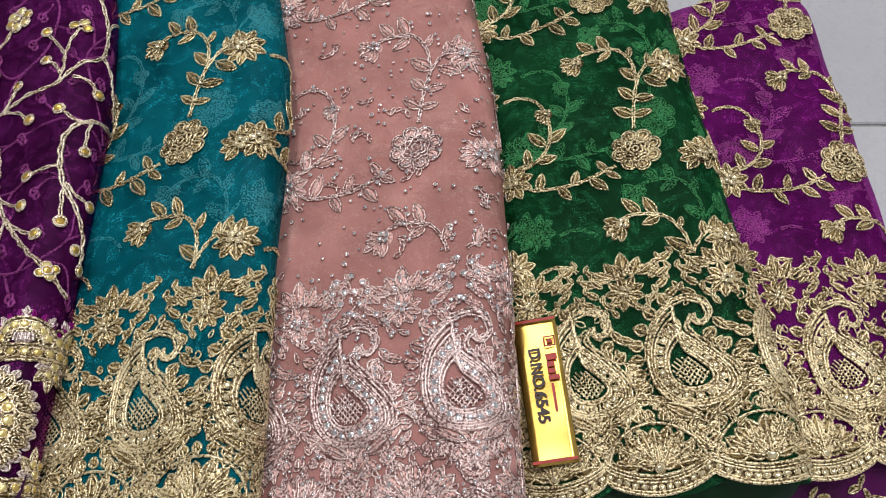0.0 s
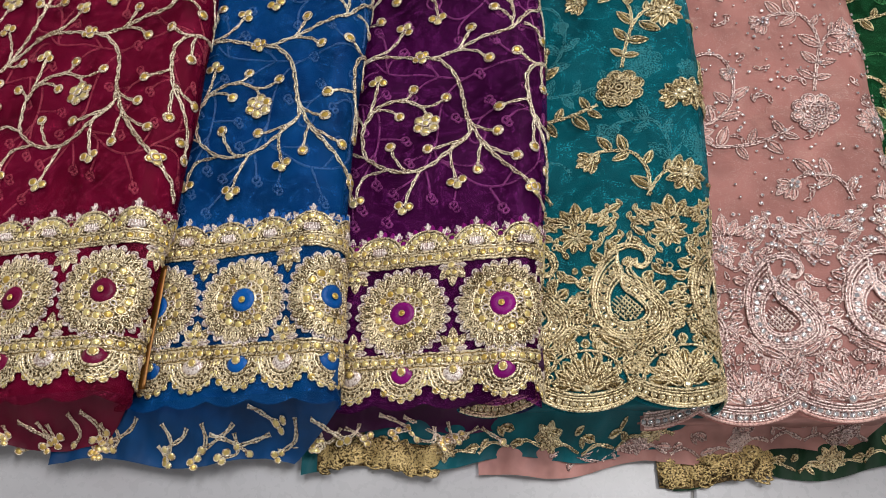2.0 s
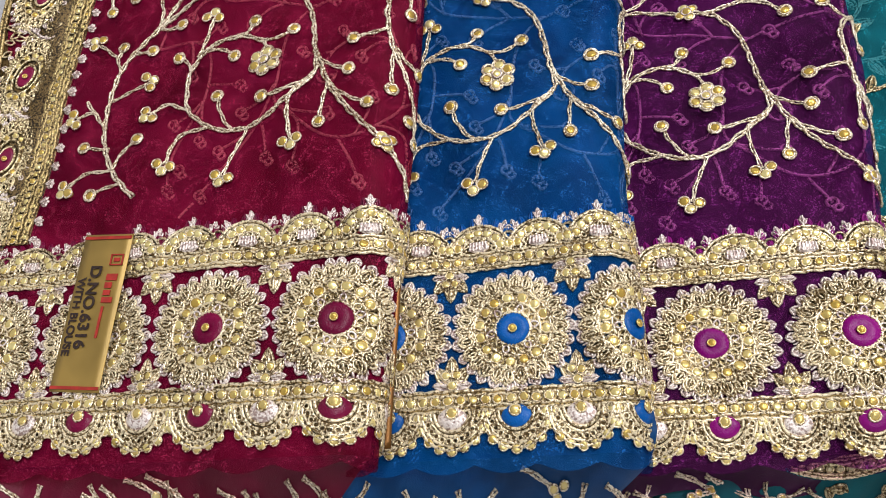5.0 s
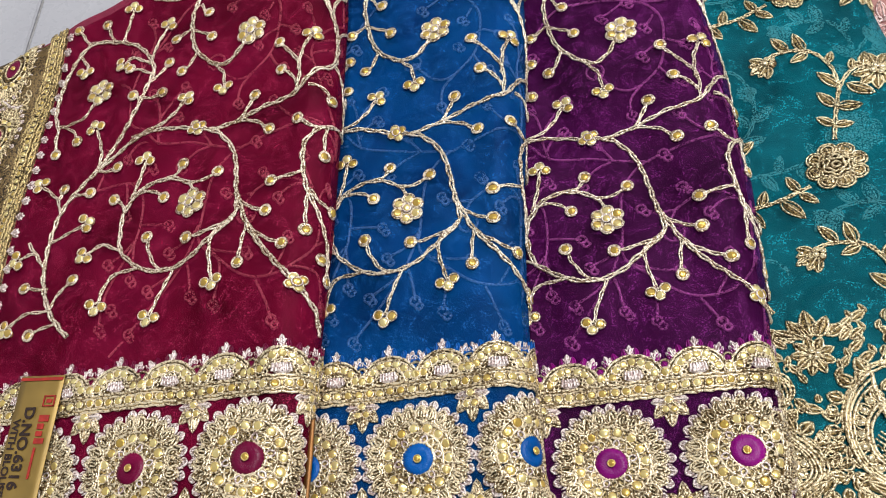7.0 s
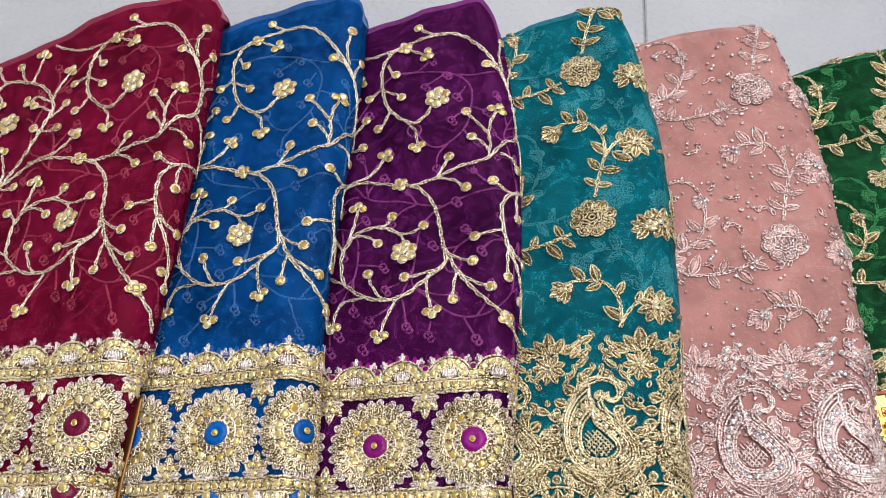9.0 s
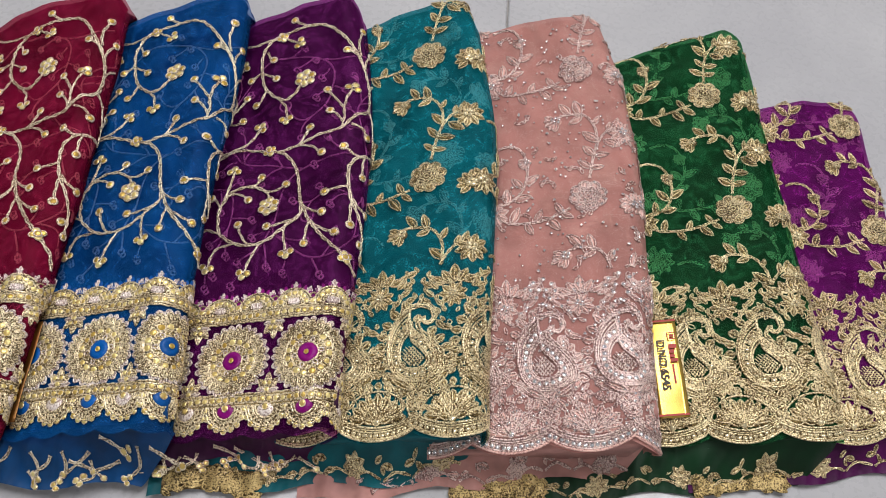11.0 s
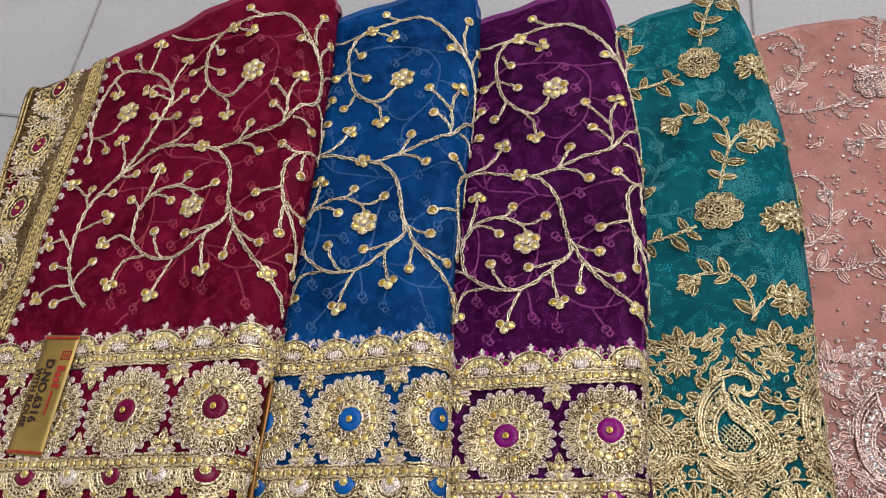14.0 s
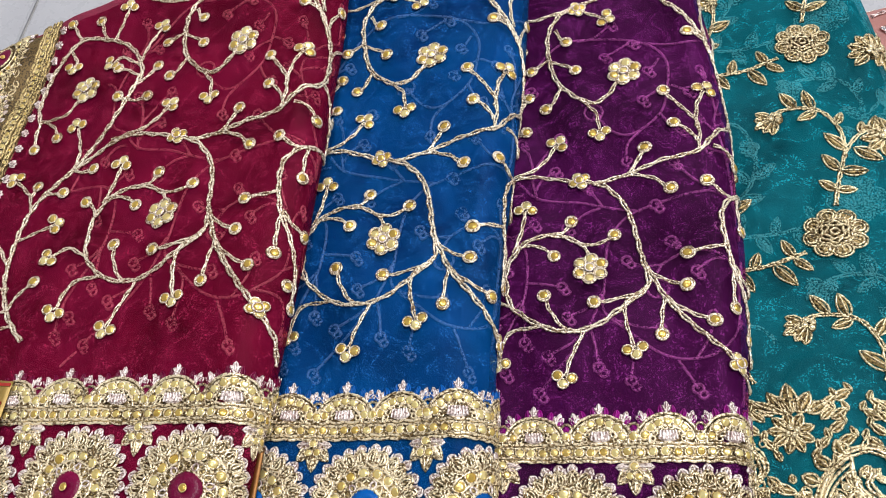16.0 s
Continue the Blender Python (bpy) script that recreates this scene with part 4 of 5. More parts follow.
def paisley(pack, yarn, c, parent, size=1.0, glitter=False):
    def put(p):
        return np.asarray(p, float) * 0.001 * size + np.asarray(c)

    mid = np.array([-2.0, -9.0])
    body = np.array(PAISLEY, float)
    out = curve(put(body), 0.0012, True)
    s = Stitch()
    wobble = random.Random(int(1e5 * c[0]) % 9973)
    for f0, f1, gap in ((0.60, 0.82, 0.0030),):
        a0, a1 = (curve(put(mid + (body - mid) * f), gap * f, True) for f in (f0, f1))
        for q in a1:
            p = a0[np.argmin(np.linalg.norm(a0 - q, axis=1))]
            d = q - p
            s.petal(p + [wobble.uniform(-0.0004, 0.0004), wobble.uniform(-0.0004, 0.0004)], float(np.linalg.norm(d)) * wobble.uniform(0.9, 1.2), 0.0027, math.atan2(d[1], d[0]) + wobble.uniform(-0.35, 0.35), 0, 2 if glitter else None, r=0.00058, h=0.0011)
    for f, r in ((1.0, 0.0010), (0.92, 0.0008), (0.84, 0.0008), (0.58, 0.0010), (0.50, 0.0008)):
        s.tube(curve(put(mid + (body - mid) * f), 0.0013, True), r, 0.0016, 0, closed=True)
    hook = np.array(HOOK, float)
    ob = s.lay("paisley", pack, yarn.mats, parent, "paisley of nested cords with beads")
    for line, r in ((hook, 0.0010), (hook * 1.10 + np.array([0.5, -0.8]), 0.0008), (FLANK, 0.0011)):
        Stitch().rope(curve(put(line), 0.0012), r).lay("curl", pack, yarn.mats, ob)
    b = Stitch()
    for q in curve(put(mid + (body - mid) * 0.71), (0.0044 if glitter else 0.0052) * size, True):
        b.sequin(q, (0.0019 if glitter else 0.0015) * size, 0, 1, h=0.0016, n=8)
    if glitter:
        for q in curve(put(mid + (body - mid) * 0.58), 0.0036 * size, True):
            b.sequin(q, 0.0010 * size, 0, 1, h=0.0016, n=7)
    tagged(b.lay("bead_trim", pack, yarn.mats, ob), kind="stuff")
    n = Stitch()
    for k in range(-3, 4):
        for e in (-1, 1):
            line = [mid + np.array([k * 2.3 + e * t * 0.8, t - 2.0]) for t in np.linspace(-9, 9, 14)]
            line = [q for q in line if inside([tuple(x) for x in mid + (body - mid) * 0.45], q)]
            if len(line) > 2:
                n.tube(put(line), 0.0005, 0.0015, 0, sides=4)
    n.lay("net_filling", pack, yarn.mats, ob)
    loops = [(-16, -21, 3.8), (-20.5, -14, 3.4), (-22, -7, 3.2), (-22, 0, 3.1), (-21, 7, 2.95), (-18, 14, 2.7), (-13.5, 20.5, 2.4), (-7, 26, 2.0), (20, -12, 0.2), (18, -5, 0.5), (13.5, 1, 0.7), (8.5, 7, 0.8), (20, -19, -0.2)]
    for x, y, w in loops:
        p = Stitch()
        p.petal(put((x, y)) - 0.001 * np.array([math.cos(w), math.sin(w)]), 0.0068 * size, 0.0054 * size, w, 0, 2, r=0.00075)
        p.lay("loop_petal", pack, yarn.mats, ob)
    for x, y, w, ln in ((-2, -31, 2.6, 0.024), (5, -30, 0.6, 0.022)):
        p = Stitch()
        p.petal(put((x, y)), ln * size, 0.0085 * size, w, 0, 2, r=0.0008)
        p.petal(put((x, y)), ln * 0.7 * size, 0.0045 * size, w, 0, None, r=0.0006, h=0.0022)
        p.lay("base_leaf", pack, yarn.mats, ob)
    for x, y, w in ((13, 16, -0.9), (9, 9, -1.4), (15, 12, -0.3)):
        p = Stitch()
        leaf_stitch(p, put((x, y)), put((x, y)) + 0.009 * size * np.array([math.cos(w), math.sin(w)]))
        p.lay("leaf", pack, yarn.mats, ob)


def lobes(first, step, hem, sag):
    """The scalloped hem line: cusps below the paisleys, lobes between them."""
    return lambda u: hem + sag - sag * abs(math.sin(math.pi * (u - first) / step)) ** 0.75


def spray_saree(pack, name, label, colour, yarn, anchor, period, shear, first, step, centre, group, reach, clear=0.42, glitter=False):
    top = thing("folded_saree", label, "saree", group)
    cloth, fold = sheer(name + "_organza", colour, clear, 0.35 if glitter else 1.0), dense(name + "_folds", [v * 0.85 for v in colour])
    line = lobes(first, step, pack.hem, 0.0085)
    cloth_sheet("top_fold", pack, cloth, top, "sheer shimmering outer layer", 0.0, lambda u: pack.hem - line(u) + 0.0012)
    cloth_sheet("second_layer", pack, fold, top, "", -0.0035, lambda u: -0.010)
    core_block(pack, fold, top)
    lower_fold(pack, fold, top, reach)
    u0, u1 = pack.edge - pack.width + 0.002, pack.edge + 0.018
    rnd = random.Random(int(pack.seed * 100))
    roof = 0.236

    def fits(p):
        return u0 < p[0] < float(pack.side(p[1])) + 0.010 and roof < p[1] < pack.top_v(max(pack.edge - p[0], 0)) + 0.002

    def spot(nums, row, side):
        p = pairs(nums) * np.array([1, period / 0.115])
        v = p[:, 1] + row * period
        return np.c_[anchor[0] + p[:, 0] + side + shear * v, anchor[1] + v]

    def drawing(row, side, ghost):
        def lay(s, kind):
            if ghost:
                for i, a in enumerate(s.v):
                    s.v[i] = np.c_[a[:, :2] + [0.013, 0.021], -0.0024 + 0.25 * a[:, 2]]
                s.lay("faint_spray", pack, [GLITTER] * 4, top)
            else:
                s.lay(kind, pack, yarn.mats, top)

        def stem(end, *nums):
            q = curve(spot(nums, row, side), 0.0012)
            q = q[[fits(x) for x in q]]
            if len(q) > 3:
                lay(Stitch().rope(q, 0.00075, 0, 0.006), "stem")

        def leaf(*nums):
            a, b = spot(nums, row, side)
            if fits(a) and fits(b):
                b = a + (b - a) * rnd.uniform(0.85, 1.05) + np.array([rnd.uniform(-0.0012, 0.0012), rnd.uniform(-0.0012, 0.0012)])
                lay(leaf_stitch(Stitch(), a, b), "leaf")

        def flower(kind, made):
            heart, petals = made
            if ghost:
                for p in petals:
                    heart.add(np.vstack(p.v), p.f, 0)
                return lay(heart, kind)
            ob = heart.lay(kind, pack, yarn.mats, top)
            for p in petals:
                p.lay("petal", pack, yarn.mats, ob)

        def rose(x, y, r):
            c = spot((x, y), row, side)[0]
            if fits(c):
                flower("rose", rose_motif(c, r * 0.00096))

        def bloom(x, y, r):
            c = spot((x, y), row, side)[0]
            if fits(c):
                flower("bloom", bloom_motif(c, r * 0.00118, 9, rnd.random()))

        def bud(x, y, r):
            c = spot((x, y), row, side)[0]
            if fits(c):
                flower("bud", bloom_motif(c, r * 0.0011, 5, 3.6, 2.2))

        def daisy(x, y, r):
            c = spot((x, y), row, side)[0]
            if fits(c):
                flower("daisy", bloom_motif(c, r * 0.0011, 8, 1.9, 4.6))

        return stem, leaf, rose, bloom, bud, daisy

    for row in (-1, 0, 1):
        for side in (-0.1125, 0.0, 0.1125):
            rose_spray(drawing(row, side, False))
            rose_spray(drawing(row, side, True))

    # paisley border
    roof = 0.0
    k0, k1 = math.floor((u0 - first) / step), math.ceil((u1 - first) / step)
    for k in range(k0, k1 + 1):
        cu = first + k * step
        if u0 - 0.012 < cu < u1 + 0.012:
            paisley(pack, yarn, (cu, centre), top, 1.06, glitter)
        mu = cu + step / 2
        if not u0 - 0.01 < mu < u1 + 0.006:
            continue
        heart, petals = bloom_motif((mu - 0.001, centre + 0.037), 0.0098, 9, 0.3)
        ob = heart.lay("bloom", pack, yarn.mats, top)
        for p in petals:
            p.lay("petal", pack, yarn.mats, ob)
        for w, ln, du in ((1.57, 0.0145, 0), (1.05, 0.0115, 0.003), (2.1, 0.0115, -0.003), (0.55, 0.010, 0.007), (2.6, 0.010, -0.007)):
            p = Stitch()
            a = np.array([mu + du, centre + 0.046])
            p.petal(a, ln, ln * 0.48, w, 0, 2, r=0.0007)
            leaf_stitch(p, a, a + ln * 0.65 * np.array([math.cos(w + 0.5), math.sin(w + 0.5)]))
            p.lay("spray_leaf", pack, yarn.mats, top)
        for du, v in ((0.017, 0.047), (0.021, 0.041), (-0.017, 0.046), (-0.021, 0.040), (0.014, 0.034), (-0.013, 0.033), (0.019, 0.053), (-0.019, 0.052), (0.010, 0.029), (-0.009, 0.028), (0.023, 0.047), (-0.023, 0.047), (0.025, 0.035), (-0.024, 0.034), (0.026, 0.056)):
            p = Stitch()
            leaf_stitch(p, (mu + du * 0.7, centre + v - 0.004), (mu + du, centre + v + 0.001))
            p.petal((mu + du * 1.02, centre + v), 0.005, 0.0026, 1.57 + 20 * du, 0, 2, r=0.0005)
            if glitter:
                p.sequin((mu + du * 1.05, centre + v + 0.003), 0.0016, 0, 1, h=0.0012)
            p.lay("sprig", pack, yarn.mats, top)
        # fan between two paisleys
        base = np.array([mu, line(mu) + 0.0125])
        f, blades = Stitch(), []
        f.sheet(np.vstack([arch(base, 0.017, 1, 22, 0.9), [[mu, base[1] - 0.002]]]), 0.0006, 3, base + [0, 0.006])
        for n, r0, r1, wd in ((5, 0.002, 0.0105, 0.0046), (9, 0.0095, 0.0205, 0.0062)):
            for j in range(n):
                w = math.pi * (j + 0.5) / n
                d = np.array([math.cos(w), math.sin(w) * 0.95])
                blade = Stitch()
                blade.petal(base + d * r0, (r1 - r0) * rnd.uniform(0.9, 1.1), wd, w + rnd.uniform(-0.08, 0.08), 0, 2, r=0.00085)
                blades.append(blade)
        f.sequin(base, 0.0022, 0, 1, h=0.0022)
        fan = f.lay("fan_motif", pack, yarn.mats, top)
        for blade in blades:
            blade.lay("petal", pack, yarn.mats, fan)
        # nested cords round the fan, and small leaves that fill the space up to the paisleys
        for rad in () if glitter else (0.0232,):
            g = Stitch()
            g.tube(arch(base, rad, 1, 34, 0.93), 0.0008, 0.0015, 0)
            g.lay("cord", pack, yarn.mats, top)
        for j in range(13):
            w = math.pi * (j + 0.5) / 13
            d = np.array([math.cos(w), math.sin(w) * 0.93])
            g = Stitch()
            g.petal(base + d * 0.0250, rnd.uniform(0.0052, 0.0078) if abs(j - 6) > 2 else 0.0050, 0.0044, w + rnd.uniform(-0.25, 0.25), 0, 2, r=0.0007)
            g.lay("leaf", pack, yarn.mats, top)
        for e in (-1, 1):
            for j in range(4):
                o = np.array([mu + e * (step * 0.5 - 0.0005), line(mu + e * step * 0.5) + 0.012 + 0.0055 * j])
                g = Stitch()
                g.petal(o, 0.0075, 0.0044, math.pi / 2 + e * 0.75, 0, 2, r=0.0007)
                g.lay("leaf", pack, yarn.mats, top)
    # scalloped hem: rows of cord with beads between
    us = np.arange(u0, u1, 0.0013)
    base = np.array([line(u) for u in us])
    h = Stitch()
    n = len(us)
    rows = [np.c_[us, base + dv, np.full(n, hh)] for dv, hh in ((-0.0005, -0.0005), (0.0, 0.0008), (0.0045, 0.0008), (0.0085, 0.0008), (0.0092, -0.0005))]
    h.add(np.vstack(rows), [(k * n + i, k * n + i + 1, (k + 1) * n + i + 1, (k + 1) * n + i) for k in range(4) for i in range(n - 1)], 3)
    hem = h.lay("scalloped_hem", pack, yarn.mats, top, "scalloped hem of corded rows")
    for dv, r in ((0.0003, 0.0010), (0.0017, 0.0007), (0.0060, 0.0009), (0.0076, 0.0006), (0.0092, 0.0009)):
        h = Stitch()
        h.tube(np.c_[us, base + dv], r, 0.0015, 2 if glitter and dv < 0.001 else 0)
        h.lay("cord", pack, yarn.mats, hem)
    b = Stitch()
    for i in range(0, n, 3):
        b.sequin((us[i], base[i] + 0.0039), 0.0018 if glitter else 0.0015, 0, 1, h=0.0014, n=8)
    tagged(b.lay("bead_trim", pack, yarn.mats, top), kind="stuff")
    # small loose stitches that fill the ground of the border
    s = Stitch()
    for _ in range(700):
        u, v = rnd.uniform(u0, u1), rnd.uniform(pack.hem + 0.014, centre + 0.032)
        w = rnd.uniform(0.6, 2.6)
        near = first + round((u - first) / step) * step
        if inside(PAISLEY, ((u - near) * 1000 / 1.06, (v - centre) * 1000 / 1.06)) or (v > centre - 0.004 and rnd.random() < 0.75):
            continue
        s.petal((u, v), rnd.uniform(0.0035, 0.0065), rnd.uniform(0.0018, 0.003), w, 0, 2 if rnd.random() < 0.4 else None, r=0.0005, h=0.0008)
    tagged(s.lay("filling_stitches", pack, yarn.mats, top), kind="stuff")
    # motifs on the layer that shows below the hem
    low = Stitch()
    for k in range(9):
        x = pack.edge - 0.036 - 0.021 * k
        if k % 3 == 0:
            heart, petals = bloom_motif((x, float(pack.lowline(x)) + 0.012), 0.008, 7, 0.5 * k)
            for p in (heart, *petals):
                low.add(np.vstack(p.v), p.f, 0)
        for j in range(3):
            w = 0.8 * j + 0.5 * k
            a = np.array([x + 0.006 * (j - 1), float(pack.lowline(x)) + 0.009 + 0.003 * ((j + k) % 3)])
            leaf_stitch(low, a, a + 0.008 * np.array([math.cos(w), 0.6 * math.sin(w)]))
        low.rope(curve([(x, float(pack.lowline(x)) + 0.005), (x + 0.008, float(pack.lowline(x)) + 0.010), (x + 0.019, float(pack.lowline(x)) + 0.007)]), 0.0006)
    low.lay("lower_spray", pack, yarn.mats, top, where=pack.lower)
    # the far end of that layer carries the dense border
    end = Stitch()
    e0, e1 = pack.edge - reach + 0.003, pack.edge - reach + 0.070
    uu = np.arange(e0, e1, 0.003)
    m = len(uu)
    rows = [np.c_[uu, np.full(m, v), np.full(m, hh)] for v, hh in ((pack.low + 0.001, 0.0), (pack.low + 0.0015, 0.0006), (0.094, 0.0006), (0.099, 0.0004))]
    end.add(np.vstack(rows), [(k * m + i, k * m + i + 1, (k + 1) * m + i + 1, (k + 1) * m + i) for k in range(3) for i in range(m - 1)], 3)
    for k in range(170):
        end.petal((rnd.uniform(e0, e1), rnd.uniform(pack.low + 0.002, 0.097)), rnd.uniform(0.005, 0.009), 0.0034, rnd.uniform(-0.6, 0.9), 0, 2 if k % 2 else None, r=0.0007, h=0.0015)
    if not glitter:
        # darker golds here put the shade at the foot of the pack into colour
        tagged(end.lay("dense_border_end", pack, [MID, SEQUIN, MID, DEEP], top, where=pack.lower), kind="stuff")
    else:
        # loose clear beads scattered over border and field
        dots = Stitch()
        for k in range(900):
            u, v = rnd.uniform(u0, u1), rnd.uniform(pack.hem + 0.012, centre + 0.055) if k % 2 else rnd.uniform(centre + 0.05, 0.47)
            dots.sequin((u, v), rnd.uniform(0.0006, 0.0012), 0, 1, h=0.0014, n=6)
        for k in range(60):
            u, v, w = rnd.uniform(u0, u1), rnd.uniform(centre + 0.03, 0.47), rnd.uniform(0, 6.28)
            for j in range(rnd.randint(2, 5)):
                dots.petal((u, v), rnd.uniform(0.0035, 0.0065), 0.0022, w + 0.8 * j, 0, None, r=0.00042, h=0.0009)
                u, v = u + 0.004 * math.cos(w + 0.5 * j), v + 0.004 * math.sin(w + 0.5 * j)
        tagged(dots.lay("bead_scatter", pack, yarn.mats, top), kind="stuff")
    return top


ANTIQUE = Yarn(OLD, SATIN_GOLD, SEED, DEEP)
ROSE_SILVER = Yarn(ROSY, BLUSH, CRYSTAL, BLUSH)
spray_saree(TEAL, "teal", "folded teal organza saree with gold rose sprays and paisley border", (0.0004, 0.108, 0.135), ANTIQUE, (-0.058, 0.315), 0.1215, 0.0, -0.0643, 0.0525, 0.176, GROUP, 0.240)
spray_saree(PINK, "blush_pink", "folded blush-pink organza saree with silver rose sprays and beaded paisley border", (0.55, 0.275, 0.245), ROSE_SILVER, (0.0675, 0.3003), 0.1245, 0.0, 0.0294, 0.0535, 0.173, GROUP, 0.253, 0.40, True)
spray_saree(GREEN, "bottle_green", "folded bottle-green organza saree with gold rose sprays and paisley border", (0.0014, 0.034, 0.010), ANTIQUE, (0.1947, 0.3063), 0.115, -0.07, 0.1996, 0.0500, 0.183, GROUP, 0.274)
spray_saree(MAGENTA, "magenta_purple", "folded magenta-purple organza saree with gold rose sprays and paisley border", (0.085, 0.0004, 0.078), ANTIQUE, (0.3214, 0.2971), 0.1055, -0.05, 0.2866, 0.0500, 0.180, GROUP, 0.200)


# ---- corded border down the left side of the wine-red saree ----
def side_border(pack, parent, satin):
    left = pack.edge - pack.width
    lean = lambda vv: 0.016 * (vv - 0.24) / 0.2  # the inner side leans away towards the top
    g = Stitch()
    v = np.arange(0.224, 0.452, 0.004)
    n = len(v)
    rows = [np.c_[left + off + lean(v) * off / 0.042, v, np.full(n, hh)] for off, hh in ((-0.0010, -0.0005), (0.0, 0.0006), (0.020, 0.0006), (0.0415, 0.0008), (0.0420, -0.0005))]
    g.add(np.vstack(rows), [(k * n + i, (k + 1) * n + i, (k + 1) * n + i + 1, k * n + i + 1) for k in range(4) for i in range(n - 1)], 0)
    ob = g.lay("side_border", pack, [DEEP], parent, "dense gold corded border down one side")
    vv = np.arange(0.224, 0.455, 0.0014)
    for off in (0.0305, 0.0322, 0.0365, 0.0388, 0.0412):
        wob = 0.0004 * np.sin(vv * 700 + off * 9000)
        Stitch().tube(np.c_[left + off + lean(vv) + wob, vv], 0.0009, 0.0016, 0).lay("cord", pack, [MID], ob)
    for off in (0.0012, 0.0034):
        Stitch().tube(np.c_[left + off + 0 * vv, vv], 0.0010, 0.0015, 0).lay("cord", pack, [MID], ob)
    rnd = random.Random(5)
    tilt = np.array([[1.0, 0.0], [0.22, 1.0]])
    for cv in (0.226, 0.2745, 0.325, 0.378, 0.431):
        c = np.array([left + 0.0160 + 0.45 * lean(cv), cv])

        def at(rx, w):
            return c + (np.array([0.0135, 0.0245]) * rx * np.array([math.cos(w), math.sin(w)])) @ tilt

        m = Stitch()
        ground = np.array([at(0.97, w) for w in np.linspace(0, 2 * math.pi, 36, endpoint=False)])
        m.sheet(ground, 0.0006, 3, c)
        for f in (0.66, 0.46, 0.30):
            m.tube(np.array([at(f, w) for w in np.linspace(0, 2 * math.pi, 40, endpoint=False)]), 0.0008, 0.0015, 0, closed=True, sides=4)
        for k in range(12):
            m.sequin(at(0.56, 2 * math.pi * k / 12), rnd.uniform(0.0015, 0.0019), h=0.0014)
        med = m.lay("oval_medallion", pack, [OLD, SEQUIN, PALE, DEEP], parent)
        for k in range(26):
            w = 2 * math.pi * (k + 0.2 * rnd.random()) / 26
            a, b = at(0.66, w), at(0.98, w)
            d = b - a
            p = Stitch()
            p.petal(a, float(np.linalg.norm(d)), 0.0040, math.atan2(d[1], d[0]) + rnd.uniform(-0.15, 0.15), 0, None, r=0.0007, h=0.0016)
            p.petal(a + 0.25 * d, float(np.linalg.norm(d)) * 0.55, 0.0020, math.atan2(d[1], d[0]), 0, None, r=0.0005, h=0.0020)
            p.petal(at(0.96, w), 0.0030, 0.0026, math.atan2(d[1], d[0]), 1, 1, r=0.0005, h=0.0010)
            p.lay("loop", pack, [OLD, PALE], med)
        eye = np.array([at(0.27, w) for w in np.linspace(0, 2 * math.pi, 18, endpoint=False)])
        Stitch().sheet(eye, 0.0018, 0, c).lay("medallion_centre", pack, [satin], med)
        Stitch().sequin(c, 0.0013, 0, 0, h=0.0026).lay("bead", pack, [SEQUIN], med)
        # wavy double cord that parts one medallion from the next
        x = np.linspace(0.004, 0.029, 24)
        for dv in (0.0, 0.0024):
            path = np.c_[left + x + 0.45 * lean(cv), cv + 0.0262 + dv + 0.0026 * np.sin((x - 0.004) * 250) + 0.22 * (0.0165 - x)]
            Stitch().tube(path, 0.0008, 0.0014, 0).lay("cord", pack, [PALE if dv else OLD], ob)
    q = Stitch()
    for x in np.arange(0.226, 0.452, 0.0043):
        q.sequin((left + 0.0344 + lean(x), x), 0.0016, h=0.0018)
        q.sequin((left + 0.0400 + lean(x), x + 0.002), 0.0012, h=0.0016)
    for x in np.arange(0.226, 0.450, 0.0105):
        o = (left + 0.0425 + lean(x), x)
        for turn in (-0.5, 0.1, 0.7):
            q.petal(o, rnd.uniform(0.0034, 0.0046), 0.0020, turn, 2, 2, r=0.0005)
    for _ in range(420):
        x, y = rnd.uniform(0.005, 0.029), rnd.uniform(0.226, 0.450)
        near = min((0.226, 0.2745, 0.325, 0.378, 0.431), key=lambda k: abs(k - y))
        if ((x - 0.0165) / 0.0135) ** 2 + ((y - near) / 0.0245) ** 2 > 1.0:
            q.petal((left + x + 0.45 * lean(y), y), 0.0056, 0.0028, rnd.uniform(0, 6.28), 0, None, r=0.0006, h=0.0012)
    tagged(q.lay("filling_stitches", pack, [OLD, SEQUIN, PALE], parent), kind="stuff")


side_border(RED, red_saree, red_satin)


# ---- printed tags ----
def writing(text, size, mat, parent, at, name):
    cu = bpy.data.curves.new("text", "FONT")
    cu.body, cu.size, cu.align_x, cu.align_y, cu.extrude = text, size, "CENTER", "CENTER", 0.00006
    cu.offset = size * 0.03
    tmp = bpy.data.objects.new("text", cu)
    scene.collection.objects.link(tmp)
    me = bpy.data.meshes.new_from_object(tmp.evaluated_get(bpy.context.evaluated_depsgraph_get()))
    bpy.data.objects.remove(tmp)
    me.materials.clear()
    me.materials.append(mat)
    ob = new(name, me)
    ob.parent = parent
    ob.matrix_basis = pose(at[0], at[1], 0.00062)
    return ob


def bar(parent, name, x0, y0, x1, y1, mat, z=0.00055):
    ob = mesh_object(name, [(x0, y0, z), (x1, y0, z), (x1, y1, z), (x0, y1, z), (x0, y0, z - 0.0003), (x1, y0, z - 0.0003), (x1, y1, z - 0.0003), (x0, y1, z - 0.0003)],
                     [(0, 1, 2, 3), (7, 6, 5, 4), (0, 4, 5, 1), (1, 5, 6, 2), (2, 6, 7, 3), (3, 7, 4, 0)], [mat], None, parent, flat=True)
    return ob


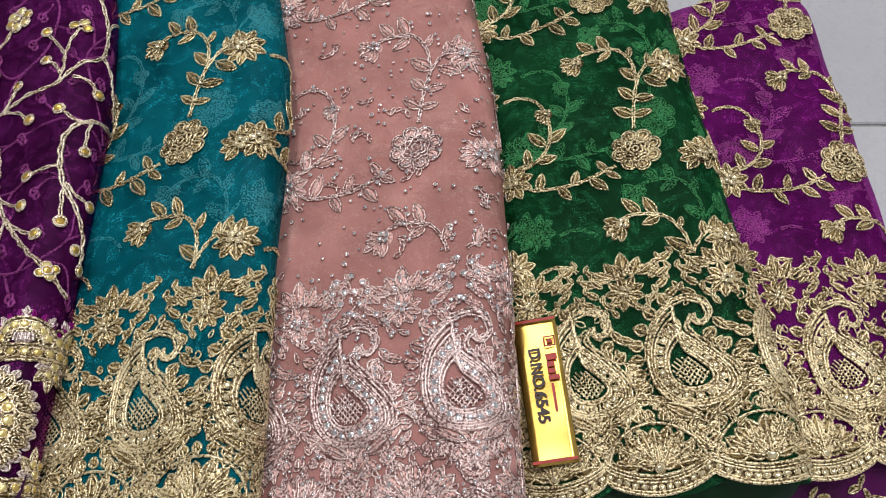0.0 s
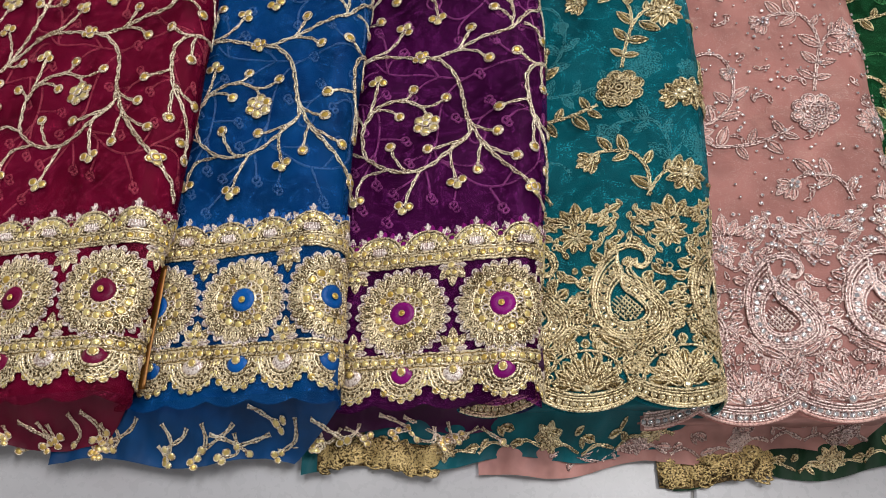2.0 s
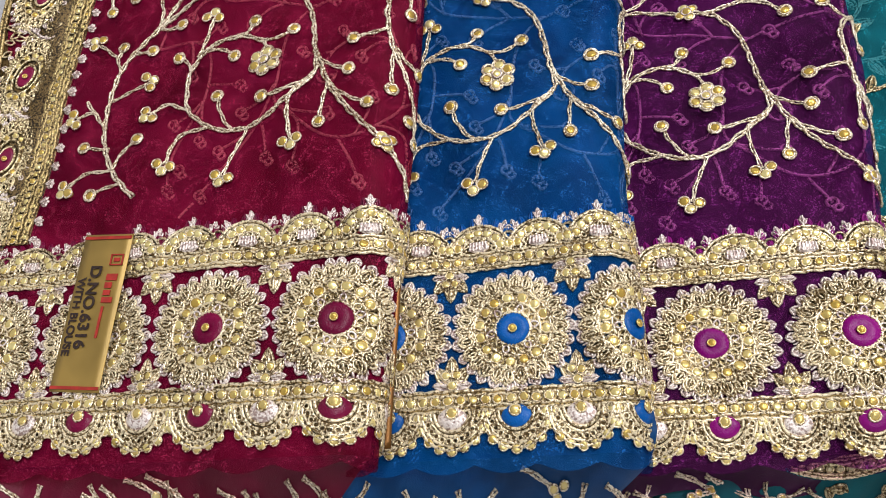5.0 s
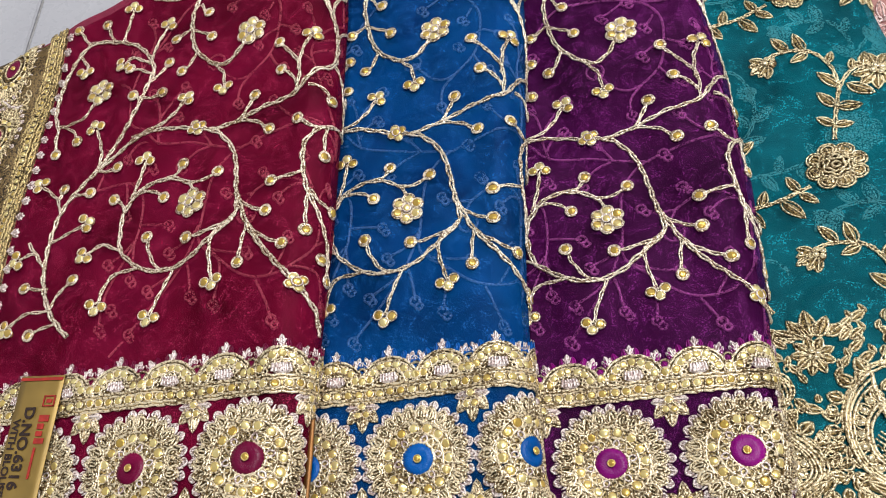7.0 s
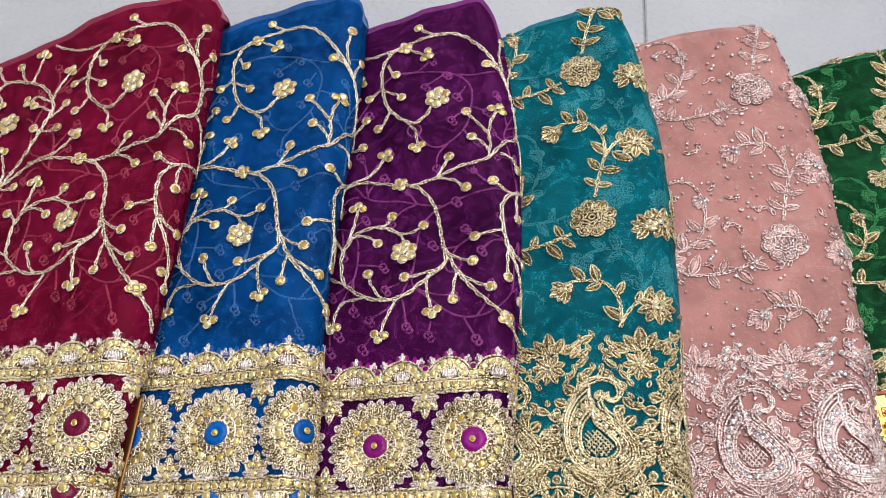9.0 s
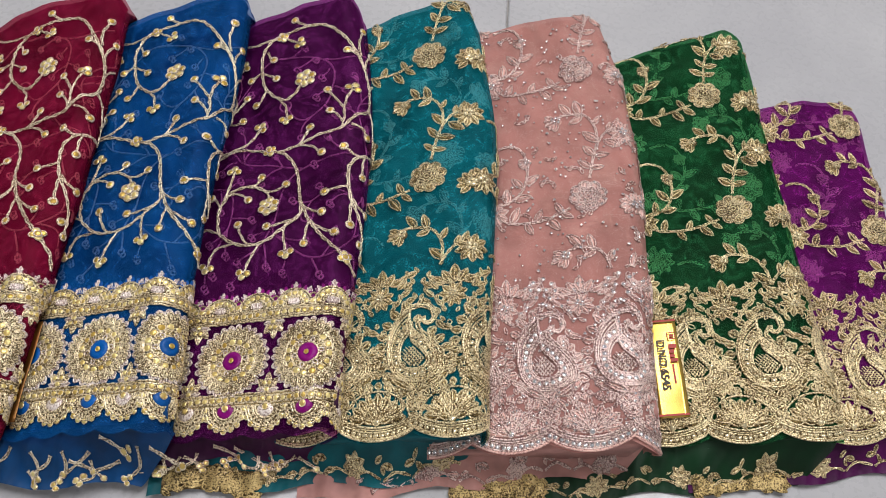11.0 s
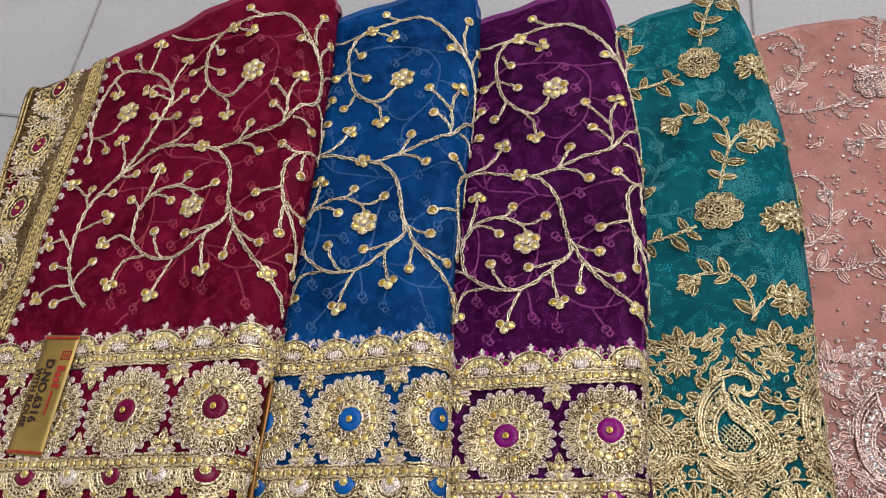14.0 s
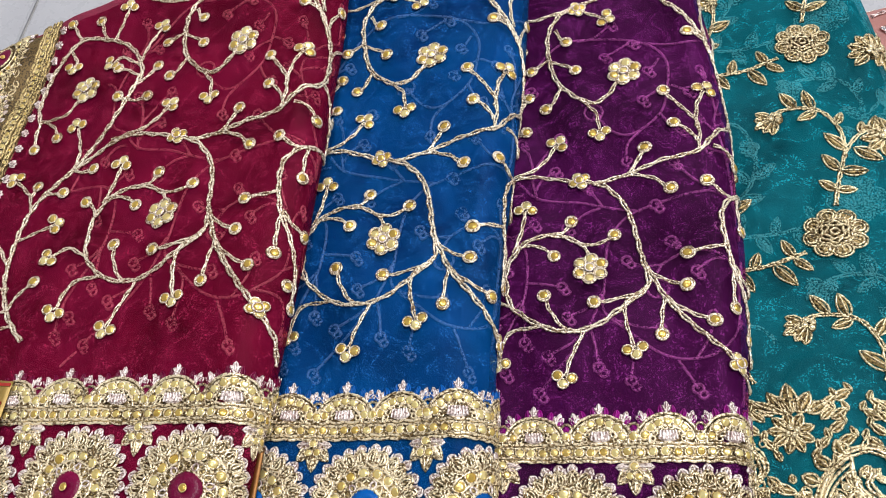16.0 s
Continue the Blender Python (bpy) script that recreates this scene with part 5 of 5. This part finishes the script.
def tag(pack, a, v, width, length, turn, mat, label, number, second, bend):
    """A narrow card; its long side runs along the folds and its print reads down it."""
    top = thing("price_tag", label, "tag")
    nx, ny = 24, 6
    pts = [((i / nx - 0.5) * length, (j / ny - 0.5) * width) for i in range(nx + 1) for j in range(ny + 1)]
    wave = lambda x, y: bend * (math.sin(x * 130) * 0.5 + math.sin(x * 47 + y * 60))
    verts = [(x, y, wave(x, y)) for x, y in pts] + [(x, y, wave(x, y) - 0.0004) for x, y in pts]
    n = len(pts)
    f = grid_faces(nx + 1, ny + 1)
    faces = f + [tuple(i + n for i in reversed(q)) for q in f]
    rim = [(i, 0) for i in range(nx + 1)] + [(nx, j) for j in range(1, ny + 1)] + [(i, ny) for i in range(nx - 1, -1, -1)] + [(0, j) for j in range(ny - 1, 0, -1)]
    ids = [i * (ny + 1) + j for i, j in rim]
    faces += [(ids[k], ids[k - 1], ids[k - 1] + n, ids[k] + n) for k in range(len(ids))]
    mesh_object("card", verts, faces, [mat], None, top)
    L, W = length / 2, width / 2
    lift = 2 * bend + 0.0005
    for x in (-L + 0.0012, L - 0.0028) if number else ():
        bar(top, "edge_stripe", x, -W + 0.0003, x + 0.0016, W - 0.0003, REDINK, lift)
    if number:
        writing(number, 0.0090, INK, top, (-0.002, -0.0030 * width / 0.028), "printed_number").location.z = lift
    if second:
        writing(second, 0.0062, INK, top, (0.003, -0.0098 * width / 0.028), "print_line").location.z = lift
    if number:
        # the maker's mark as plain shapes
        for x0, x1, hgt in ((-0.019, -0.0155, 0.0085), (-0.0145, -0.0115, 0.0055), (-0.0105, -0.0078, 0.0055), (-0.0068, -0.0040, 0.0082)):
            bar(top, "mark", x0, W * 0.30, x1, W * 0.30 + hgt * 0.75, REDINK, lift)
        bar(top, "mark", -0.002, W * 0.36, 0.014, W * 0.36 + 0.0014, REDINK, lift)
        for x0, x1, y0, y1 in ((-0.0295, -0.0235, 0.30, 0.36), (-0.0295, -0.0235, 0.78, 0.84), (-0.0295, -0.0288, 0.30, 0.84), (-0.0242, -0.0235, 0.30, 0.84), (-0.0275, -0.0255, 0.45, 0.70)):
            bar(top, "mark", x0, W * y0, x1, W * y1, REDINK, lift)
    u = pack.edge - a
    q = pack.surface(np.array([u]), np.array([v]))[0]
    slope = math.atan(pack.fall)
    m = Matrix.Translation(to_world([q])[0] + np.array([0, 0, 0.0058])) @ Matrix(((UX.x, VX.x, 0, 0), (UX.y, VX.y, 0, 0), (0, 0, 1, 0), (0, 0, 0, 1)))
    top.matrix_basis = m @ Matrix.Rotation(-slope * -1, 4, "Y").inverted() @ pose(0, 0, 0, 0, 0, -90 + turn)
    return top


tag(RED, 0.1435, 0.1840, 0.0285, 0.081, -5.0, CARD, "matte gold card tag printed with a design number", "D.NO.6316", "WITH BLOUSE", 0.0001)
tag(GREEN, 0.1075, 0.1730, 0.0250, 0.084, 1.5, FOIL, "shiny crumpled gold foil tag printed with a design number", "D.NO.6545", "", 0.0008)
tag(BLUE, 0.1300, 0.1580, 0.0270, 0.080, -3.0, BRONZE, "bronze foil tag half hidden under the next saree", "", "", 0.0005)
